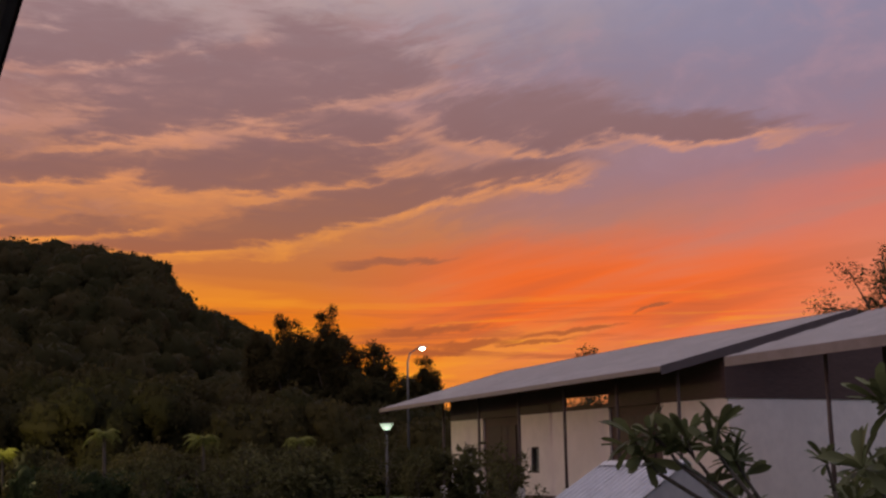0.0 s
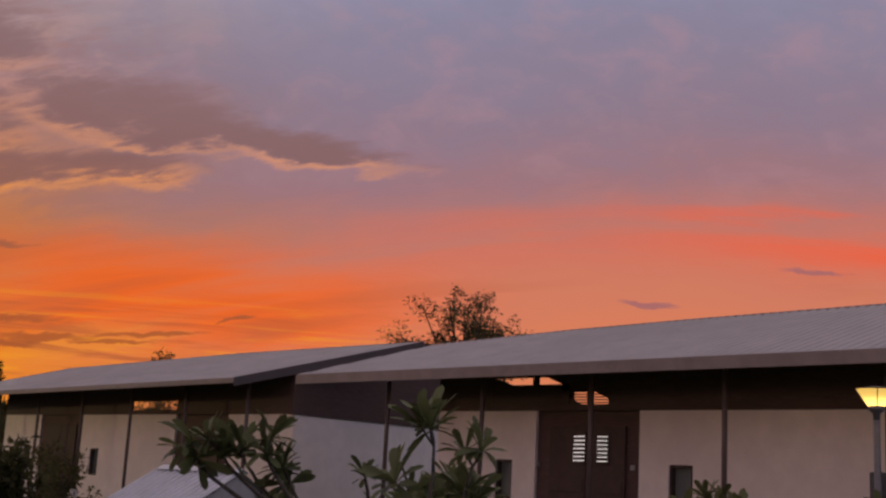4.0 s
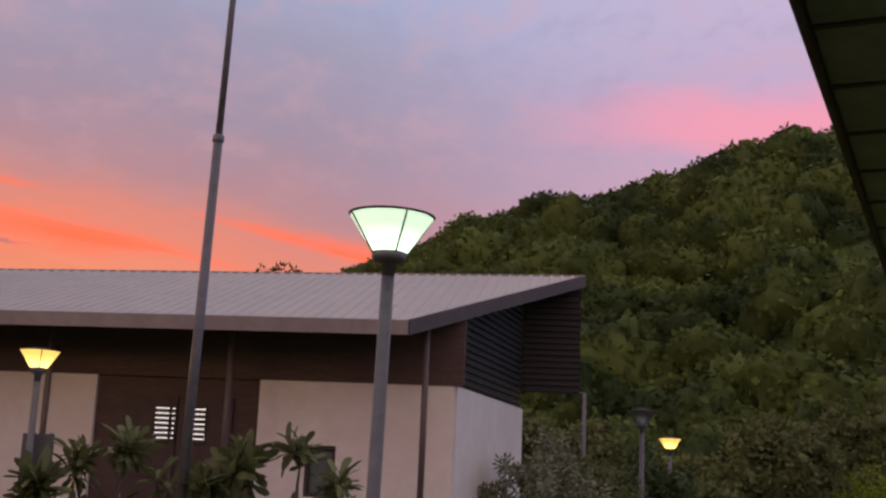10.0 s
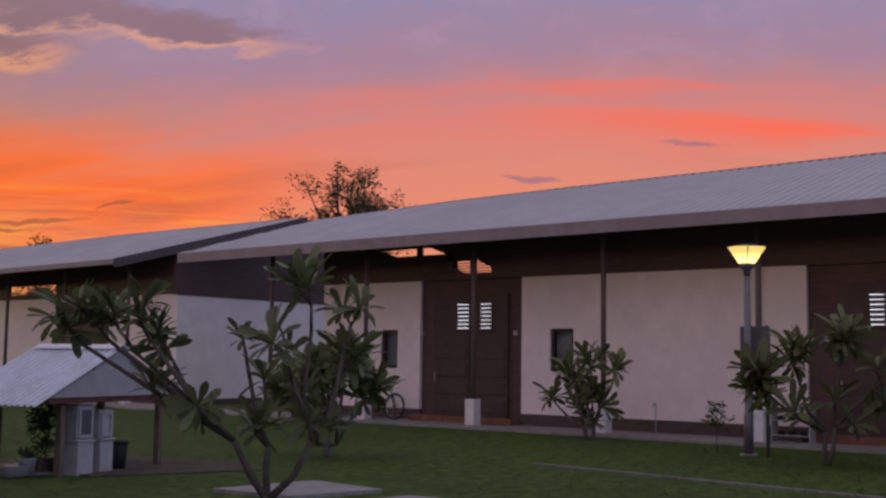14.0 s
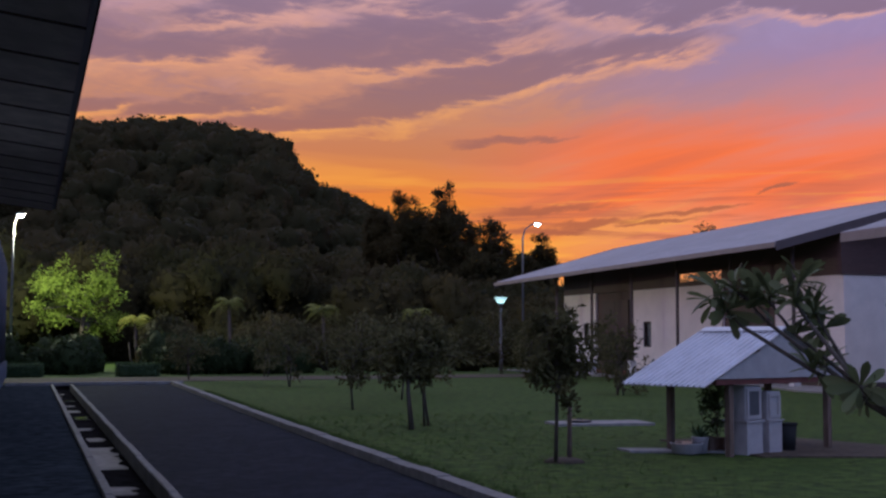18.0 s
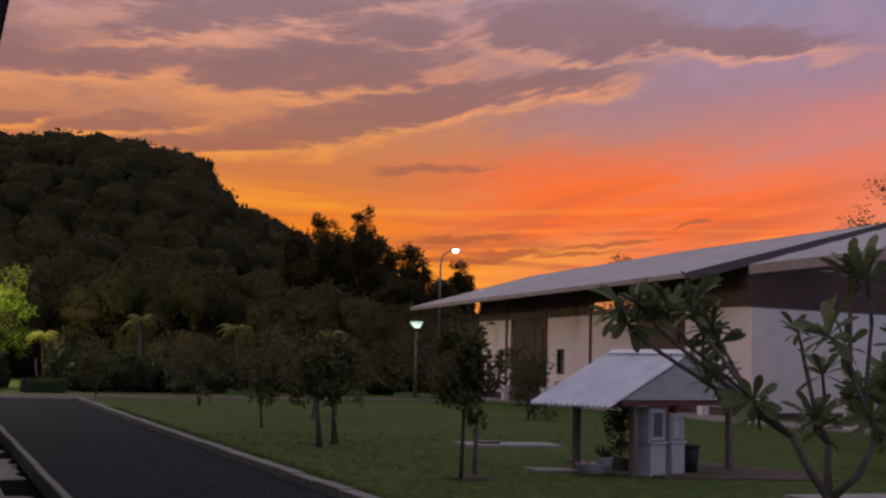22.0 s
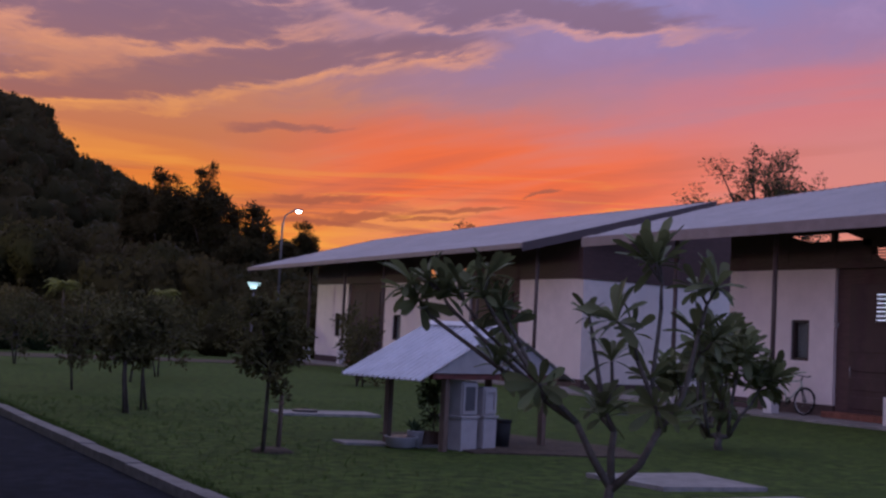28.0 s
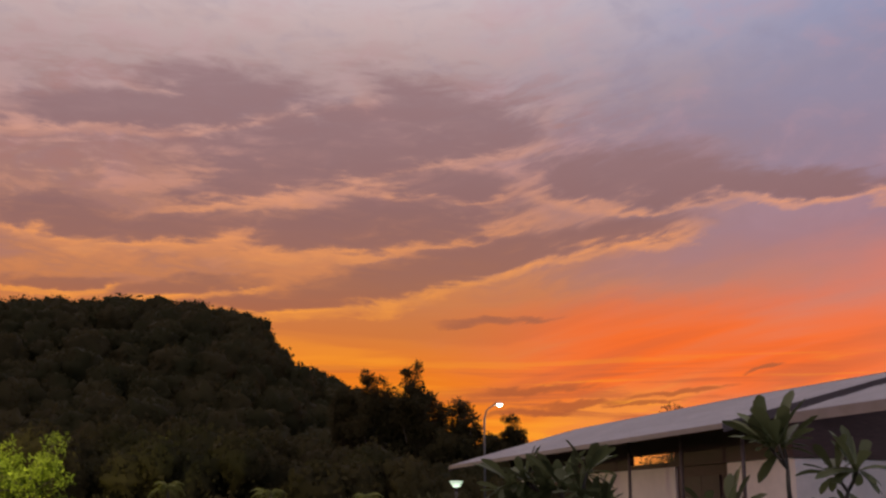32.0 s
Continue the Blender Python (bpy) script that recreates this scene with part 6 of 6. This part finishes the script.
small_tree("sky_gap_tree", (36.0, 56.5, 0), 4.5, (2.8, 2.8, 1.7), 2600, 0.3, "tree", "dark tree behind the far pavilion", "tree", 104, 0.1, clumps=24, dense=0.32)
small_tree("sky_gap_tree", (33.4, 53.5, 0), 5.5, (1.9, 1.9, 1.3), 1700, 0.17, "tree", "dark tree behind the far pavilion", "tree", 105, 0.06, clumps=34, hollow=0.2, dense=0.03, group="gap trees")
small_tree("roof_tuft_tree", (48.0, 12.0, 0), 10.4, (1.6, 1.2, 0.8), 400, 0.32, "tree", "sparse treetop showing over the roof ridge", "tree", 102, 0.14, clumps=12)
small_tree("roof_top_tree", (42.9, 68.7, 0), 9.2, (0.8, 0.7, 0.7), 170, 0.26, "tree", "sparse dark treetop over the far roof", "tree", 103, 0.14, clumps=12)
# trees standing dark against the sunset
k = 110
for a, e, d, w in ((17.5, 7.1, 110, 1.1), (19.45, 7.2, 108, 0.95), (18.5, 6.4, 112, 1.0), (20.3, 6.0, 112, 0.8), (21.9, 5.9, 106, 1.05), (24.1, 4.8, 108, 0.65), (16.2, 6.6, 114, 1.0), (20.9, 4.3, 102, 1.2), (23.1, 4.2, 102, 0.8)):
    hgt = 1.6 + d * math.tan(radians(e))
    wide = d * math.tan(radians(w))
    small_tree("dusk_tree", (0.7 + d * math.sin(radians(a)), 0.5 + d * math.cos(radians(a)), 0), hgt, (wide, wide, hgt * 0.38), 13000, 0.36, "forest", "tall feathery tree standing dark against the sunset", "tree", k, 0.2, stems=1, clumps=58, group="dusk trees", hollow=0.35, dense=0.06, tight=0.8, limbs=24)
    k += 1
lit_tree = small_tree("lamplit_tree", (4.0, 76.0, 0), 6.9, (3.6, 3.0, 2.6), 6000, 0.24, "bright", "broad tree lit yellow-green by the street lamp", "tree", 133, 0.16, stems=3, clumps=30, hollow=0.3, dense=0.05, tight=0.8, limbs=20)
# belt of dark trees along the lawn's far side
r = random.Random(140)
belt = []
for i in range(240):
    a = r.uniform(-6, 30)
    d = r.uniform(80, 104)
    s = r.uniform(1.6, 3.2)
    top = 1.6 + d * math.tan(radians(max(1.6, min(4.8, 4.8 - 0.18 * max(0, a - 12))))) * r.uniform(0.45, 1.0)
    belt.append((d * math.sin(radians(a)), d * math.cos(radians(a)), max(s * 0.6, top - s), s, r.uniform(0.9, 1.3)))
for i in range(120):
    a = r.uniform(-4, 26)
    d = r.uniform(58, 80)
    if a < 6 and d < 82:
        d = r.uniform(84, 90)
    s = r.uniform(0.9, 1.7)
    belt.append((d * math.sin(radians(a)), d * math.cos(radians(a)), s * 0.7, s, r.uniform(0.9, 1.4)))
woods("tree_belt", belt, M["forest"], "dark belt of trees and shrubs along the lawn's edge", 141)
r = random.Random(145)
spots = [(r.uniform(-1.5, 13), r.uniform(53.5, 60), r.uniform(0.25, 0.7), r.uniform(0.7, 1.25), r.uniform(0.9, 1.3)) for i in range(60)]
spots = [q for q in spots if not 0.06 < q[0] / q[1] < 0.115]
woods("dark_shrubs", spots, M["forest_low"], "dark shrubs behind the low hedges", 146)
under_r = random.Random(150)
spots = []
for i in range(160):
    a, d = under_r.uniform(78, 118), under_r.uniform(52, 70)
    s = under_r.uniform(1.2, 2.6)
    spots.append((d * math.sin(radians(a)), d * math.cos(radians(a)), s * under_r.uniform(0.6, 1.3), s, under_r.uniform(0.9, 1.3)))
woods("hillside_shrubs", spots, M["forest_r"], "green shrubs along the foot of the hillside", 151)

# ---- white car under the trees ----
def car():
    t = thing("car", "white hatchback parked under the trees", "car", at=(37.4, -9.5, 0), turn=100)
    def loft(rows):
        bm = bmesh.new()
        prev = None
        for x, hw, z0, z1 in rows:
            pts = [(-hw, z0), (-hw * 1.0, z0 + (z1 - z0) * 0.6), (-hw * 0.86, z1), (hw * 0.86, z1), (hw, z0 + (z1 - z0) * 0.6), (hw, z0)]
            row = [bm.verts.new((x, y, z)) for y, z in pts]
            if prev:
                for i in range(6):
                    f = bm.faces.new((prev[i], prev[(i + 1) % 6], row[(i + 1) % 6], row[i]))
                    f.smooth = True
            else:
                bm.faces.new(row[::-1])
            prev = row
        bm.faces.new(prev)
        bmesh.ops.recalc_face_normals(bm, faces=bm.faces)
        return bm
    part("body", loft([(-2.0, 0.7, 0.35, 0.8), (-1.8, 0.82, 0.25, 0.95), (-0.9, 0.85, 0.22, 1.0), (0.9, 0.85, 0.22, 0.98), (1.7, 0.83, 0.25, 0.88), (1.98, 0.72, 0.32, 0.72)]), M["carpaint"], t)
    part("cabin", loft([(-1.85, 0.66, 0.9, 1.0), (-1.45, 0.72, 0.95, 1.42), (-0.2, 0.74, 0.97, 1.48), (0.45, 0.72, 0.96, 1.4), (1.1, 0.7, 0.9, 0.98)]), M["frame"], t, "dark glazed cabin")
    part("roof_panel", loft([(-1.45, 0.63, 1.42, 1.45), (-0.2, 0.65, 1.475, 1.51), (0.4, 0.63, 1.4, 1.44)]), M["carpaint"], t)
    for x in (-1.3, 1.25):
        for s in (-1, 1):
            w = part("wheel", tube([(x, s * 0.66, 0.31), (x, s * 0.86, 0.31)], 0.31, 20), M["rubber"], t)
            part("rim", tube([(x, s * 0.84, 0.31), (x, s * 0.87, 0.31)], 0.19, 14), M["galv"], w)
    for s in (-1, 1):
        part("headlight", box((1.78, s * 0.55 - 0.13, 0.62), (1.93, s * 0.55 + 0.13, 0.74), 0.02), M["galv"], t)
        part("mirror", box((0.62, s * 0.88 - 0.08, 0.95), (0.74, s * 0.88 + 0.08, 1.07), 0.02), M["carpaint"], t)
    part("bumper", box((1.9, -0.7, 0.3), (2.04, 0.7, 0.5), 0.03), M["rubber"], t)
    part("grille", box((1.94, -0.35, 0.55), (1.99, 0.35, 0.64), 0.01), M["darkmetal"], t)
car()

# small light on one of the side block's columns
wl = thing("column_lamp", "small white lamp fixed to a dark column", "lamp", at=(-0.115, 17.56, 1.62))
part("lamp_body", box((-0.045, -0.05, -0.06), (0.02, 0.05, 0.06), 0.008), M["whitepaint"], wl)
part("lamp_lens", tube([(0.0, -0.05, 0.0), (0.0, -0.075, 0.0)], 0.028, 10), M["lamp_far"], wl)
lp = bpy.data.lights.new("lamp_light", "POINT")
lp.energy, lp.color, lp.shadow_soft_size = 3.0, (1.0, 0.95, 0.88), 0.03
ob = new("lamp_light", lp)
ob.parent = wl
ob.location = (0.0, -0.12, 0.0)

# grass standing out of the lawn, thickest along the kerb and round posts and slabs
r = random.Random(160)
BARE = [(9.6, 11.8, 8.1, 11.8), (9.7, 11.8, 19.7, 21.1), (8.5, 13.0, 13.2, 17.0)]
spots = []
while len(spots) < 30000:
    x, y = r.uniform(5.3, 21.0), r.uniform(4.8, 24.0)
    if r.random() < 0.25:
        y = r.uniform(2.0, 36.0)
        x = 5.22 + 0.55 * max(0.0, (y - 10) / 34) ** 1.5 + abs(r.gauss(0, 0.12))
    if any(a < x < b and c < y < d for a, b, c, d in BARE):
        continue
    for k in range(3):
        d = (rand_dir(r) * 0.5 + Vector((0, 0, 1))).normalized()
        spots.append((Vector((x + r.gauss(0, 0.025), y + r.gauss(0, 0.025), -0.005)), d, d.orthogonal().normalized(), r.uniform(0.035, 0.085), 0.012))
grass = blades(spots, "grass", M["blade"], None, "short green grass blades of the lawn", "stuff", True)
tagged(grass, category="grass")
